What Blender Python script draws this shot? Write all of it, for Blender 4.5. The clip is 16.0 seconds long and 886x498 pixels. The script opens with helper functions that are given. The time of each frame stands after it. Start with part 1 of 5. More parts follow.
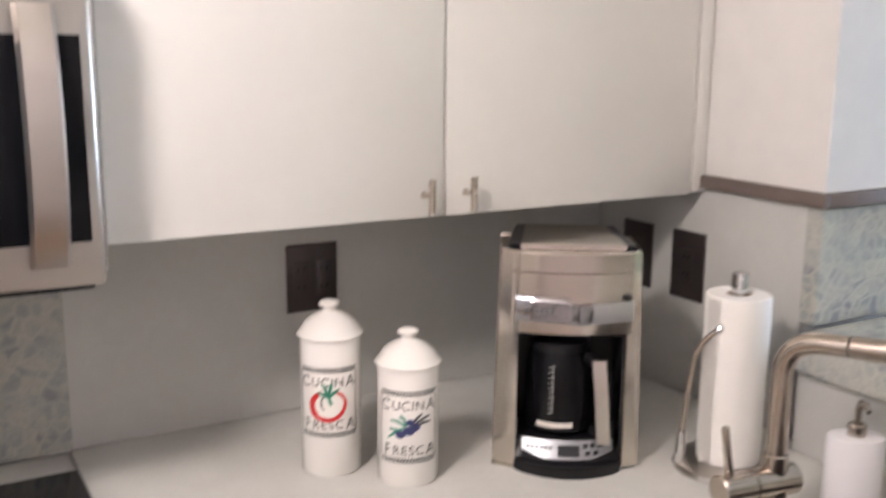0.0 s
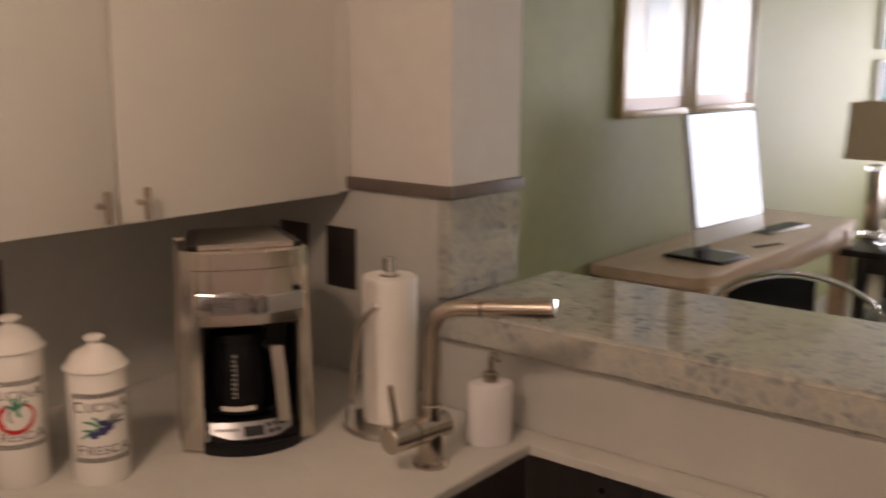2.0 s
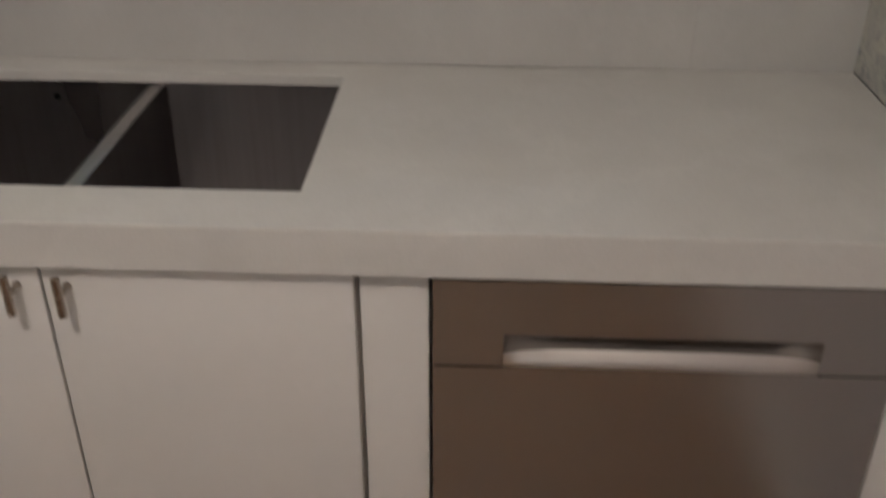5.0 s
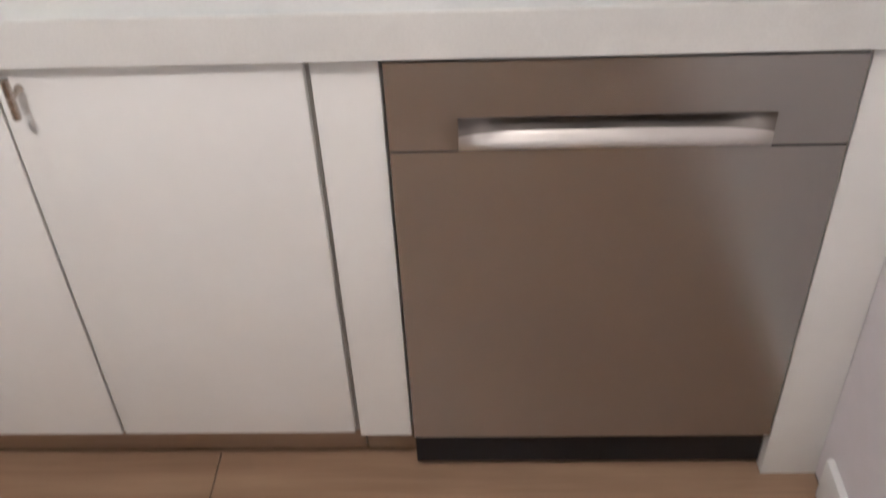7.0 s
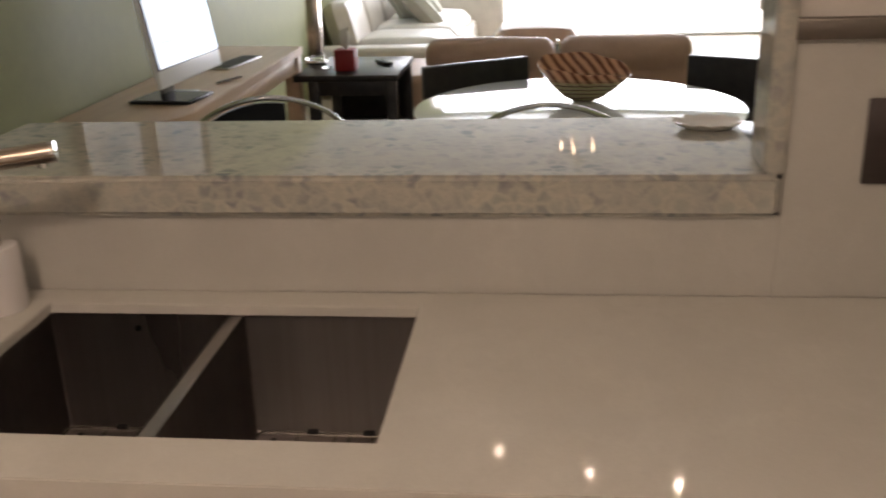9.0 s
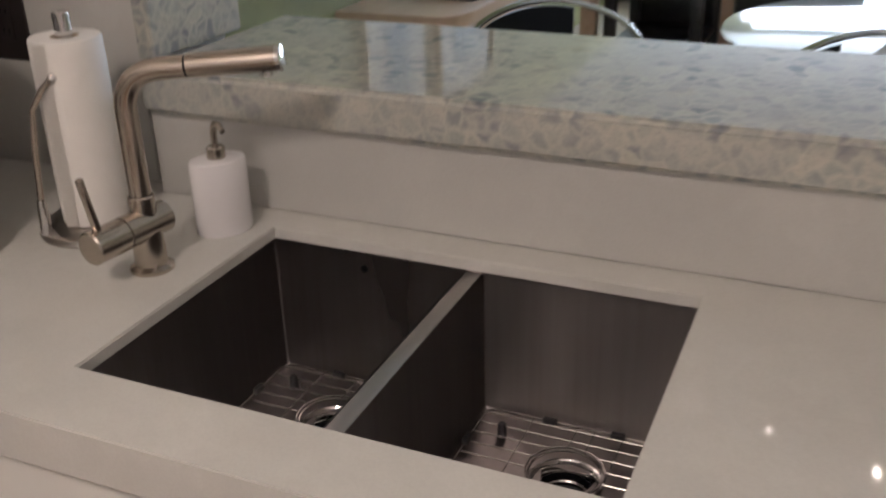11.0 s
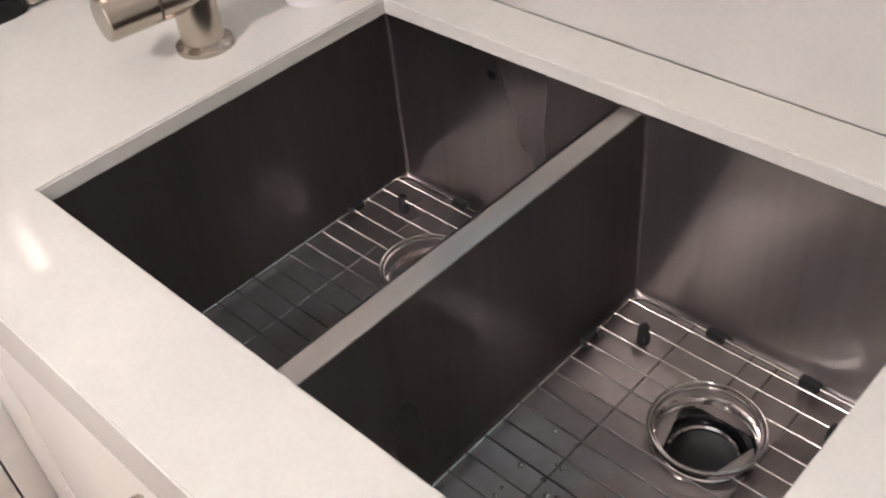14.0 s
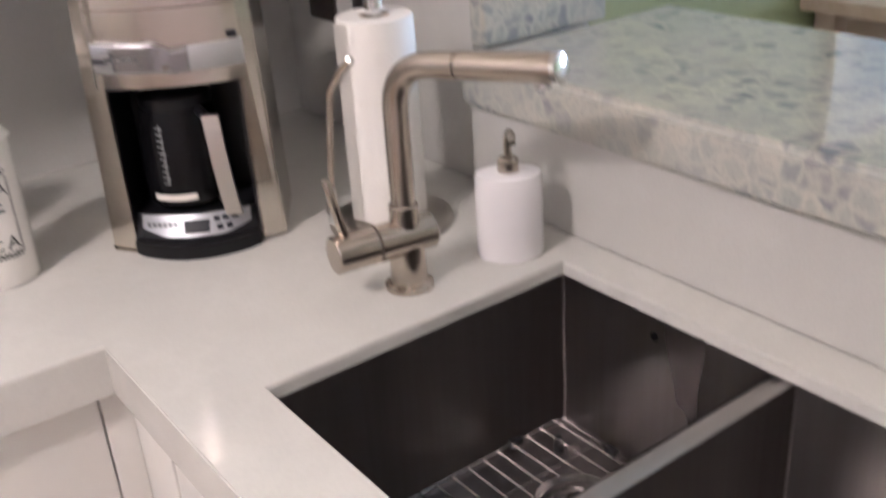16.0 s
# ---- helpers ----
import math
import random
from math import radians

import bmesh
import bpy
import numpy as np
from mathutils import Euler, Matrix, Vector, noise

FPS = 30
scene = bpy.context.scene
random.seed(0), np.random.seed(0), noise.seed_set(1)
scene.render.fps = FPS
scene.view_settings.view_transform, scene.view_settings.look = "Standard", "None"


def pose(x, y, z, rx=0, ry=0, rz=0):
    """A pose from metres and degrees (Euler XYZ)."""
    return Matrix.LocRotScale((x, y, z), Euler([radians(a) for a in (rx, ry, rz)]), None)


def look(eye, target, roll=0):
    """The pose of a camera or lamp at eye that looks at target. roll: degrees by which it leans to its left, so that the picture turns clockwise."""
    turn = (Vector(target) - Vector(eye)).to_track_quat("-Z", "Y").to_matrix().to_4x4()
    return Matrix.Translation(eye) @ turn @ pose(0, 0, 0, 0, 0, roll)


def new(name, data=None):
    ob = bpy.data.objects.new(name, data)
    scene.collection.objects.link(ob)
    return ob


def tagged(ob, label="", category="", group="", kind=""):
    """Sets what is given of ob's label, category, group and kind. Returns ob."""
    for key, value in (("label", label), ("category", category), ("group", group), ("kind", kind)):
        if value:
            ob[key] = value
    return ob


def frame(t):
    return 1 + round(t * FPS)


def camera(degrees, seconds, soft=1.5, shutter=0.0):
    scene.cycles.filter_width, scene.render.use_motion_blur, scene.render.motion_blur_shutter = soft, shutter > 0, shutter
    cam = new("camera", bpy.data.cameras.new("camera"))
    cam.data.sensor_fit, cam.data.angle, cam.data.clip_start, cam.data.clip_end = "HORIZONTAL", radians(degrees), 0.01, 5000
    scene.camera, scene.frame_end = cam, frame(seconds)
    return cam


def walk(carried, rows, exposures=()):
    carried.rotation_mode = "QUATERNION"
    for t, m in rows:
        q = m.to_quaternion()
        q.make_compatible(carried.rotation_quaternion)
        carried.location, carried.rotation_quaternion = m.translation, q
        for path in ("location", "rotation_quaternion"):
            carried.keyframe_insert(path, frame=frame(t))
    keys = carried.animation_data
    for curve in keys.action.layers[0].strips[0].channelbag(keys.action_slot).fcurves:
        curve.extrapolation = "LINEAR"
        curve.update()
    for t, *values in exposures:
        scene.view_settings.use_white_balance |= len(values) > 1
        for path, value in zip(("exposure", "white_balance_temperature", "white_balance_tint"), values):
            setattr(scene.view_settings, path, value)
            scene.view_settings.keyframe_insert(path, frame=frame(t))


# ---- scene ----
cam = camera(49.0, 16.0, 1.9, 0.8)
PATH = [
    (0, (-1.369, -1.684, 1.6), (-0.394, 0.015, 1.195), 0.5),
    (0.5, (-1.395, -1.742, 1.623), (-0.32, -0.086, 1.303), -0.0),
    (1, (-1.424, -1.813, 1.627), (-0.249, -0.225, 1.313), -0.5),
    (1.5, (-1.484, -1.839, 1.624), (-0.142, -0.398, 1.273), -0.4),
    (2, (-1.543, -1.793, 1.614), (-0.002, -0.576, 1.235), 0.4),
    (2.5, (-1.571, -1.753, 1.606), (0.129, -0.773, 1.219), 1.0),
    (3, (-1.591, -1.767, 1.592), (0.222, -1.028, 1.186), 0.5),
    (3.5, (-1.632, -1.824, 1.567), (0.222, -1.298, 1.031), -0.5),
    (4, (-1.63, -1.82, 1.552), (0.191, -1.386, 0.848), -0.8),
    (4.5, (-1.651, -1.761, 1.511), (0.146, -1.548, 0.658), -0.5),
    (5, (-1.665, -1.749, 1.484), (0.066, -1.681, 0.484), 0.3),
    (5.2, (-1.672, -1.747, 1.475), (0.034, -1.713, 0.431), 0.4),
    (6.25, (-1.70, -1.785, 1.455), (-0.24, -1.722, 0.09), -1.5),
    (7.3, (-1.71, -1.826, 1.425), (-0.112, -1.736, 0.226), -3.2),
    (7.5, (-1.685, -1.822, 1.46), (-0.048, -1.738, 0.312), -3.1),
    (8, (-1.621, -1.788, 1.556), (0.13, -1.734, 0.592), -2.2),
    (8.5, (-1.606, -1.762, 1.559), (0.248, -1.66, 0.816), -2.0),
    (9, (-1.6, -1.734, 1.564), (0.269, -1.519, 0.885), -1.9),
    (9.5, (-1.572, -1.7, 1.552), (0.274, -1.354, 0.865), -1.7),
    (10, (-1.473, -1.71, 1.552), (0.309, -1.164, 0.828), -2.4),
    (10.2, (-1.438, -1.705, 1.551), (0.325, -1.111, 0.817), -2.2),
    (12.3, (-0.929, -1.624, 1.445), (0.425, -0.665, 0.328), -4.4),
    (12.5, (-0.886, -1.627, 1.44), (0.412, -0.63, 0.291), -5.2),
    (13, (-0.803, -1.643, 1.417), (0.361, -0.556, 0.207), -6.6),
    (13.5, (-0.77, -1.645, 1.404), (0.305, -0.534, 0.135), -6.8),
    (14, (-0.759, -1.632, 1.415), (0.256, -0.518, 0.1), -6.7),
    (14.5, (-0.783, -1.613, 1.431), (0.247, -0.472, 0.152), -5.6),
    (15, (-0.819, -1.619, 1.45), (0.241, -0.384, 0.288), -5.0),
    (15.5, (-0.842, -1.663, 1.461), (0.203, -0.287, 0.454), -5.0),
    (16, (-0.889, -1.689, 1.486), (0.164, -0.225, 0.621), -3.7),
]
walk(cam, [(t, look(eye, target, roll)) for t, eye, target, roll in PATH], [
    (0.0, 0.12, 5750, 18), (0.5, -0.17, 5850, 18), (1.0, -0.29, 5950, 19), (1.5, -0.80, 6700, 21), (2.0, -1.21, 8050, 30), (2.5, -1.62, 9000, 31), (3.0, -2.1, 9900, 31), (3.5, -2.35, 12200, 36), (4.0, -2.3, 14200, 37), (4.5, -1.44, 6450, 21),
    (5.0, -1.15, 5900, 15), (7.5, -0.03, 5400, 14), (8.0, -0.33, 5780, 15), (8.5, -0.72, 6600, 20), (9.0, -1.26, 7600, 24), (9.5, -1.6, 8450, 29), (10.0, -1.43, 7400, 26), (12.5, -0.08, 5800, 17), (14.0, 0.34, 5700, 17), (15.0, 0.48, 5620, 18), (16.0, 0.06, 5680, 21)])

# ---- world and light ----
world = bpy.data.worlds.new("world")
scene.world = world
world.use_nodes = True
sky = world.node_tree.nodes.new("ShaderNodeTexSky")
sky.sky_type, sky.sun_disc, sky.sun_elevation, sky.sun_rotation = "NISHITA", False, radians(40), radians(60)
world.node_tree.links.new(sky.outputs[0], world.node_tree.nodes["Background"].inputs[0])
world.node_tree.nodes["Background"].inputs[1].default_value = 0.1


def lamp(name, kind, m, energy, color, **more):
    data = bpy.data.lights.new(name, kind)
    data.energy, data.color = energy, color
    if "size" in more:
        data.shape, data.size, data.size_y = "RECTANGLE", more["size"], more["size_y"]
    if "radius" in more:
        data.shadow_soft_size = more["radius"]
    ob = new(name, data)
    ob.matrix_world = m
    return ob


WARM = (1.0, 0.86, 0.70)
DAY = (0.64, 0.81, 1.0)
DOME = (-1.86, -1.22, 2.40)
SPOT = (-0.30, -1.45, 2.485)
BULBS = [(1.60, -1.556, 2.24), (1.48, -1.889, 2.25), (1.42, -2.20, 2.25)]
lamp("dome_light", "POINT", pose(*DOME), 102.0, WARM, radius=0.14)
lamp("downlight", "POINT", pose(*SPOT), 1.2, WARM, radius=0.035)
for p, watts in zip(BULBS, (1.1, 1.6, 2.8)):
    lamp("bulb_light", "POINT", pose(*p), watts, WARM, radius=0.008)
lamp("window_daylight", "AREA", pose(9.86, -2.4, 1.3, 0, 90, 0), 620.0, DAY, size=2.2, size_y=4.2)

# ---- materials ----


class Nodes:
    def __init__(self, name):
        self.mat = bpy.data.materials.new(name)
        self.mat.use_nodes = True
        self.tree = self.mat.node_tree
        self.bsdf = self.tree.nodes["Principled BSDF"]
        self.coord = self.add("ShaderNodeTexCoord").outputs["Object"]

    def add(self, kind, **inputs):
        n = self.tree.nodes.new(kind)
        for k, v in inputs.items():
            self.put(n, k.replace("_", " "), v)
        return n

    def put(self, n, key, v):
        if isinstance(v, bpy.types.NodeSocket):
            self.tree.links.new(v, n.inputs[key])
        else:
            n.inputs[key].default_value = v

    def set(self, **inputs):
        for k, v in inputs.items():
            self.put(self.bsdf, k.replace("_", " "), v)

    def stretch(self, sx, sy, sz):
        n = self.add("ShaderNodeMapping", Vector=self.coord)
        n.inputs["Scale"].default_value = (sx, sy, sz)
        return n.outputs[0]

    def noise(self, scale, detail=4.0, vector=None, rough=0.55):
        n = self.add("ShaderNodeTexNoise", Vector=vector or self.coord, Scale=scale, Detail=detail, Roughness=rough)
        return n.outputs["Fac"]

    def ramp(self, fac, stops):
        n = self.add("ShaderNodeValToRGB", Fac=fac)
        e = n.color_ramp.elements
        while len(e) < len(stops):
            e.new(0.5)
        for el, (p, c) in zip(e, stops):
            el.position, el.color = p, (*c, 1) if len(c) == 3 else c
        return n.outputs[0]

    def mix(self, fac, a, b):
        n = self.tree.nodes.new("ShaderNodeMix")
        n.data_type = "RGBA"
        for i, v in ((0, fac), (6, a), (7, b)):
            if isinstance(v, bpy.types.NodeSocket):
                self.tree.links.new(v, n.inputs[i])
            else:
                n.inputs[i].default_value = (*v, 1) if isinstance(v, tuple) else v
        return n.outputs[2]

    def bump(self, height, strength, distance=0.002):
        n = self.add("ShaderNodeBump", Height=height, Strength=strength, Distance=distance)
        self.put(self.bsdf, "Normal", n.outputs[0])


def shade(c, k):
    return tuple(min(1.0, v * k) for v in c)


def plain(name, color, rough=0.5, metal=0.0, vary=0.08, scale=30.0, bump=0.05, coat=0.0):
    """A surface of one colour with fine grain and broad unevenness."""
    n = Nodes(name)
    fine, broad = n.noise(scale, 5), n.noise(scale * 0.12, 2)
    c = n.mix(n.ramp(broad, [(0.3, (0, 0, 0)), (0.7, (1, 1, 1))]), shade(color, 1 - vary), shade(color, 1 + vary))
    c = n.mix(n.ramp(fine, [(0.35, (0, 0, 0)), (0.65, (0.35, 0.35, 0.35))]), c, shade(color, 1 - vary * 1.5))
    n.set(Base_Color=c, Metallic=metal, Coat_Weight=coat)
    r = n.add("ShaderNodeMapRange", Value=broad)
    r.inputs["To Min"].default_value, r.inputs["To Max"].default_value = rough * 0.85, min(1.0, rough * 1.15)
    n.set(Roughness=r.outputs[0])
    if bump:
        n.bump(fine, bump)
    return n.mat


def brushed(name, color, rough, grain, vary=0.1, relief=0.04):
    """Brushed metal; grain: the stretch of the scratches along x, y, z."""
    n = Nodes(name)
    v = n.stretch(*grain)
    lines, broad = n.noise(1.0, 6, v, 0.7), n.noise(5.0, 2)
    n.set(Base_Color=n.mix(lines, shade(color, 1 - vary), shade(color, 1 + vary)), Metallic=1.0)
    r = n.add("ShaderNodeMapRange", Value=n.mix(0.5, lines, broad))
    r.inputs["To Min"].default_value, r.inputs["To Max"].default_value = rough * 0.7, rough * 1.3
    n.set(Roughness=r.outputs[0], Anisotropic=0.4)
    n.bump(lines, relief, 0.0005)
    return n.mat


def quartz_mat(name, color, rough):
    n = Nodes(name)
    cloud = n.ramp(n.noise(6.0, 5), [(0.35, (0, 0, 0)), (0.7, (1, 1, 1))])
    spec = n.ramp(n.noise(260.0, 2), [(0.42, (0, 0, 0)), (0.62, (1, 1, 1))])
    vein = n.ramp(n.noise(2.3, 6, rough=0.65), [(0.47, (0, 0, 0)), (0.5, (1, 1, 1)), (0.53, (0, 0, 0))])
    c = n.mix(cloud, shade(color, 0.95), shade(color, 1.03))
    c = n.mix(n.mix(0.12, (0, 0, 0), spec), c, shade(color, 0.72))
    c = n.mix(n.mix(0.10, (0, 0, 0), vein), c, shade(color, 1.25))
    n.set(Base_Color=c, Roughness=rough, Specular_IOR_Level=0.13)
    return n.mat


def granite_mat():
    """Pale polished granite: slate-blue and grey-green crystals in a cream web."""
    n = Nodes("granite")
    warp = n.add("ShaderNodeTexNoise", Vector=n.coord, Scale=26.0, Detail=3.0)
    v = n.tree.nodes.new("ShaderNodeVectorMath")
    v.operation = "MULTIPLY_ADD"
    n.put(v, 0, warp.outputs["Color"])
    v.inputs[1].default_value = (0.030, 0.030, 0.030)
    n.put(v, 2, n.coord)
    cells = n.tree.nodes.new("ShaderNodeTexVoronoi")
    cells.feature = "SMOOTH_F1"
    n.put(cells, "Vector", v.outputs[0])
    cells.inputs["Scale"].default_value, cells.inputs["Smoothness"].default_value = 40.0, 0.40
    edge = n.tree.nodes.new("ShaderNodeTexVoronoi")
    edge.feature = "DISTANCE_TO_EDGE"
    n.put(edge, "Vector", v.outputs[0])
    edge.inputs["Scale"].default_value = 40.0
    tone = n.tree.nodes.new("ShaderNodeSeparateColor")
    n.put(tone, 0, cells.outputs["Color"])
    stone = n.ramp(tone.outputs[0], [(0.0, (0.47, 0.465, 0.40)), (0.30, (0.39, 0.405, 0.37)), (0.52, (0.33, 0.357, 0.338)), (0.72, (0.27, 0.30, 0.30)), (1.0, (0.175, 0.20, 0.235))])
    ground = n.ramp(n.noise(7.0, 5, rough=0.6), [(0.30, (0.34, 0.355, 0.345)), (0.50, (0.44, 0.44, 0.405)), (0.70, (0.54, 0.52, 0.455))])
    patch = n.ramp(n.noise(11.0, 4), [(0.36, (0.22, 0.22, 0.22)), (0.60, (0.95, 0.95, 0.95))])
    c = n.mix(patch, ground, stone)
    web = n.ramp(edge.outputs["Distance"], [(0.0, (0.62, 0.62, 0.62)), (0.27, (0, 0, 0))])
    c = n.mix(n.mix(patch, (0.1, 0.1, 0.1), web), c, (0.58, 0.55, 0.475))
    grit = n.ramp(n.noise(170.0, 4), [(0.50, (0, 0, 0)), (0.75, (0.45, 0.45, 0.45))])
    c = n.mix(grit, c, (0.25, 0.265, 0.265))
    rust = n.ramp(n.noise(6.0, 4, rough=0.7), [(0.60, (0, 0, 0)), (0.76, (0.28, 0.28, 0.28))])
    c = n.mix(rust, c, (0.42, 0.32, 0.20))
    n.set(Base_Color=c, Roughness=0.035, Coat_Weight=0.1)
    return n.mat


def wood_mat(name, a, b, axis, rough=0.4, scale=1.0):
    n = Nodes(name)
    s = [22.0 * scale] * 3
    s[axis] = 1.3 * scale
    v = n.stretch(*s)
    grain = n.noise(1.0, 8, v, 0.62)
    broad = n.noise(2.0, 3)
    c = n.mix(n.ramp(grain, [(0.35, (0, 0, 0)), (0.65, (1, 1, 1))]), a, b)
    c = n.mix(n.mix(0.3, (0, 0, 0), broad), c, shade(a, 0.7))
    n.set(Base_Color=c, Roughness=rough)
    n.bump(grain, 0.08, 0.001)
    return n.mat


def glow(name, color, strength):
    n = Nodes(name)
    n.set(Base_Color=(*color, 1), Emission_Color=(*color, 1), Emission_Strength=strength, Roughness=0.4)
    return n.mat


def glass_mat(name, tint=(1, 1, 1), rough=0.0):
    n = Nodes(name)
    n.set(Base_Color=(*tint, 1), Transmission_Weight=1.0, Roughness=rough, IOR=1.45)
    return n.mat


def satin_steel():
    """Satin stainless sheet with faint upright smears and uneven polish."""
    n = Nodes("sink_steel")
    smear = n.noise(1.0, 1.0, n.stretch(13, 13, 1.1), 0.4)
    cloud = n.noise(3.5, 1.5, None, 0.45)
    streak = n.noise(1.0, 2.0, n.stretch(90, 90, 2.5), 0.5)
    base = n.mix(n.mix(0.45, smear, streak), (0.205, 0.188, 0.188), (0.365, 0.338, 0.33))
    r = n.add("ShaderNodeMapRange", Value=n.mix(0.5, smear, cloud))
    r.inputs["To Min"].default_value, r.inputs["To Max"].default_value = 0.22, 0.36
    n.set(Base_Color=base, Metallic=1.0, Roughness=r.outputs[0], Anisotropic=0.75, Anisotropic_Rotation=0.25)
    return n.mat


QUARTZ = quartz_mat("white_quartz", (0.64, 0.637, 0.60), 0.05)
SPLASH = quartz_mat("grey_quartz_splash", (0.545, 0.543, 0.515), 0.16)
GRANITE = granite_mat()
LACQUER = plain("white_cabinet_lacquer", (0.73, 0.722, 0.685), 0.38, vary=0.02, scale=60, bump=0.015)
CARCASS = plain("cabinet_carcass", (0.50, 0.46, 0.42), 0.6, vary=0.05)
PAINT = plain("cream_wall_paint", (0.69, 0.675, 0.645), 0.7, vary=0.03, scale=140, bump=0.08)
LILAC = plain("pale_lilac_paint", (0.68, 0.65, 0.67), 0.75, vary=0.03, scale=140, bump=0.08)
GREEN = plain("sage_green_paint", (0.362, 0.370, 0.195), 0.55, vary=0.05, scale=120, bump=0.08)
GREEN.node_tree.nodes["Principled BSDF"].inputs["Specular IOR Level"].default_value = 0.3
CEIL = plain("ceiling_white", (0.80, 0.79, 0.76), 0.85, vary=0.02, scale=120, bump=0.1)
TRIM = plain("bronze_trim_metal", (0.14, 0.11, 0.095), 0.6, 0.1, vary=0.1, scale=60)
CASE = plain("pale_aluminium", (0.82, 0.83, 0.85), 0.3, vary=0.02, bump=0)
PANELGREY = plain("panel_grey", (0.30, 0.31, 0.33), 0.34, 0.7, vary=0.04, bump=0)
DARKCHROME = plain("maker_chrome", (0.36, 0.355, 0.37), 0.16, 1.0, vary=0.04, bump=0)
# dull metal of the wall trim; also the shade colour inside the dishwasher pocket
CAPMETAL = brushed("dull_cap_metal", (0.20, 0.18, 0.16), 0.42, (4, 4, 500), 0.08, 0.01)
MAKERSTEEL = brushed("maker_steel", (0.60, 0.555, 0.50), 0.17, (900, 900, 3), 0.05, 0.01)
STEEL = brushed("brushed_steel", (0.52, 0.49, 0.455), 0.30, (4, 4, 900), 0.04, 0.01)
STEEL_V = brushed("brushed_steel_upright", (0.52, 0.49, 0.45), 0.34, (900, 900, 4), 0.04, 0.01)
DWSTEEL = plain("dishwasher_steel", (0.43, 0.415, 0.395), 0.25, 1.0, vary=0.03, scale=14, bump=0)
DWSTEEL.node_tree.nodes["Principled BSDF"].inputs["Anisotropic"].default_value = 0.75
DWSTEEL.node_tree.nodes["Principled BSDF"].inputs["Anisotropic Rotation"].default_value = 0.25
SINKSTEEL = satin_steel()
NICKEL = brushed("brushed_nickel", (0.50, 0.44, 0.38), 0.26, (90, 90, 90), 0.05)
CHROME = plain("chrome", (0.70, 0.69, 0.68), 0.10, 1.0, vary=0.02, bump=0)
WIRE = plain("rack_wire", (0.38, 0.37, 0.36), 0.16, 1.0, vary=0.03, bump=0)
RIM = brushed("divider_steel", (0.44, 0.42, 0.41), 0.35, (4, 200, 200), 0.08)
BLACK = plain("black_plastic", (0.008, 0.008, 0.0095), 0.32, vary=0.1, bump=0.02)
BLACKGLOSS = plain("black_gloss", (0.006, 0.006, 0.007), 0.07, vary=0.05, bump=0)
BLACKGLOSS.node_tree.nodes["Principled BSDF"].inputs["Specular IOR Level"].default_value = 0.15
BLACK.node_tree.nodes["Principled BSDF"].inputs["Specular IOR Level"].default_value = 0.25
BLACKWOOD = wood_mat("black_stained_wood", (0.012, 0.010, 0.012), (0.030, 0.026, 0.026), 0, 0.35)
PLATE = brushed("dark_bronze_plate", (0.10, 0.085, 0.085), 0.45, (6, 6, 250), 0.15)
RUBBER = plain("black_rubber", (0.010, 0.010, 0.012), 0.6)
CERAMIC = plain("cream_ceramic", (0.83, 0.81, 0.765), 0.18, vary=0.02, scale=20, bump=0.01, coat=0.3)
WHITEPLASTIC = plain("white_soap_ceramic", (0.80, 0.79, 0.80), 0.25, vary=0.015, bump=0.01)
PAPER = plain("paper_towel", (0.82, 0.80, 0.76), 0.95, vary=0.02, scale=220, bump=0.5)
INK = plain("black_print", (0.03, 0.03, 0.03), 0.5, bump=0)
RED = plain("red_print", (0.60, 0.03, 0.03), 0.4, bump=0)
LEAFGREEN = plain("green_print", (0.03, 0.22, 0.14), 0.4, bump=0)
NAVY = plain("navy_print", (0.04, 0.045, 0.14), 0.4, bump=0)
GREYINK = plain("grey_print", (0.09, 0.095, 0.095), 0.5, bump=0)
FLOORWOOD = wood_mat("oak_floor", (0.24, 0.15, 0.09), (0.36, 0.24, 0.15), 1, 0.35)
FLOORTILE = plain("beige_floor", (0.42, 0.36, 0.29), 0.4, vary=0.08, scale=8)
DESKWOOD = wood_mat("pale_oak", (0.65, 0.44, 0.30), (0.75, 0.54, 0.39), 0, 0.3)
LEATHER = plain("cream_leather", (0.70, 0.64, 0.57), 0.42, vary=0.07, scale=70, bump=0.25)
TAN = plain("tan_leather", (0.49, 0.315, 0.23), 0.45, vary=0.08, scale=70, bump=0.25)
PILLOW = plain("grey_linen", (0.40, 0.38, 0.31), 0.9, vary=0.06, scale=160, bump=0.4)
SHADE = plain("linen_shade", (0.58, 0.48, 0.36), 0.9, vary=0.04, scale=200, bump=0.3)
TABLETOP = plain("white_glass_top", (0.80, 0.82, 0.82), 0.06, vary=0.01, bump=0, coat=0.5)
WHITEFRAME = plain("white_window_frame", (0.78, 0.78, 0.76), 0.4, vary=0.02)
GOLD = wood_mat("gilt_frame", (0.48, 0.33, 0.15), (0.62, 0.45, 0.24), 2, 0.35)
MATBOARD = plain("white_mat", (0.70, 0.67, 0.62), 0.3, vary=0.02, bump=0, coat=0.25)
ARTBLUE = plain("pale_blue_art", (0.30, 0.42, 0.52), 0.3, vary=0.25, scale=9, bump=0, coat=0.25)
SALMON = plain("salmon_strip", (0.52, 0.28, 0.19), 0.3, vary=0.08, bump=0)
GLASS = glass_mat("clear_glass")
CHROME_WATER = plain("beaded_water", (0.42, 0.41, 0.40), 0.06, 0.9, vary=0.02, bump=0)
SILVER = plain("silver_aluminium", (0.50, 0.51, 0.52), 0.34, 0.8, vary=0.02, bump=0)
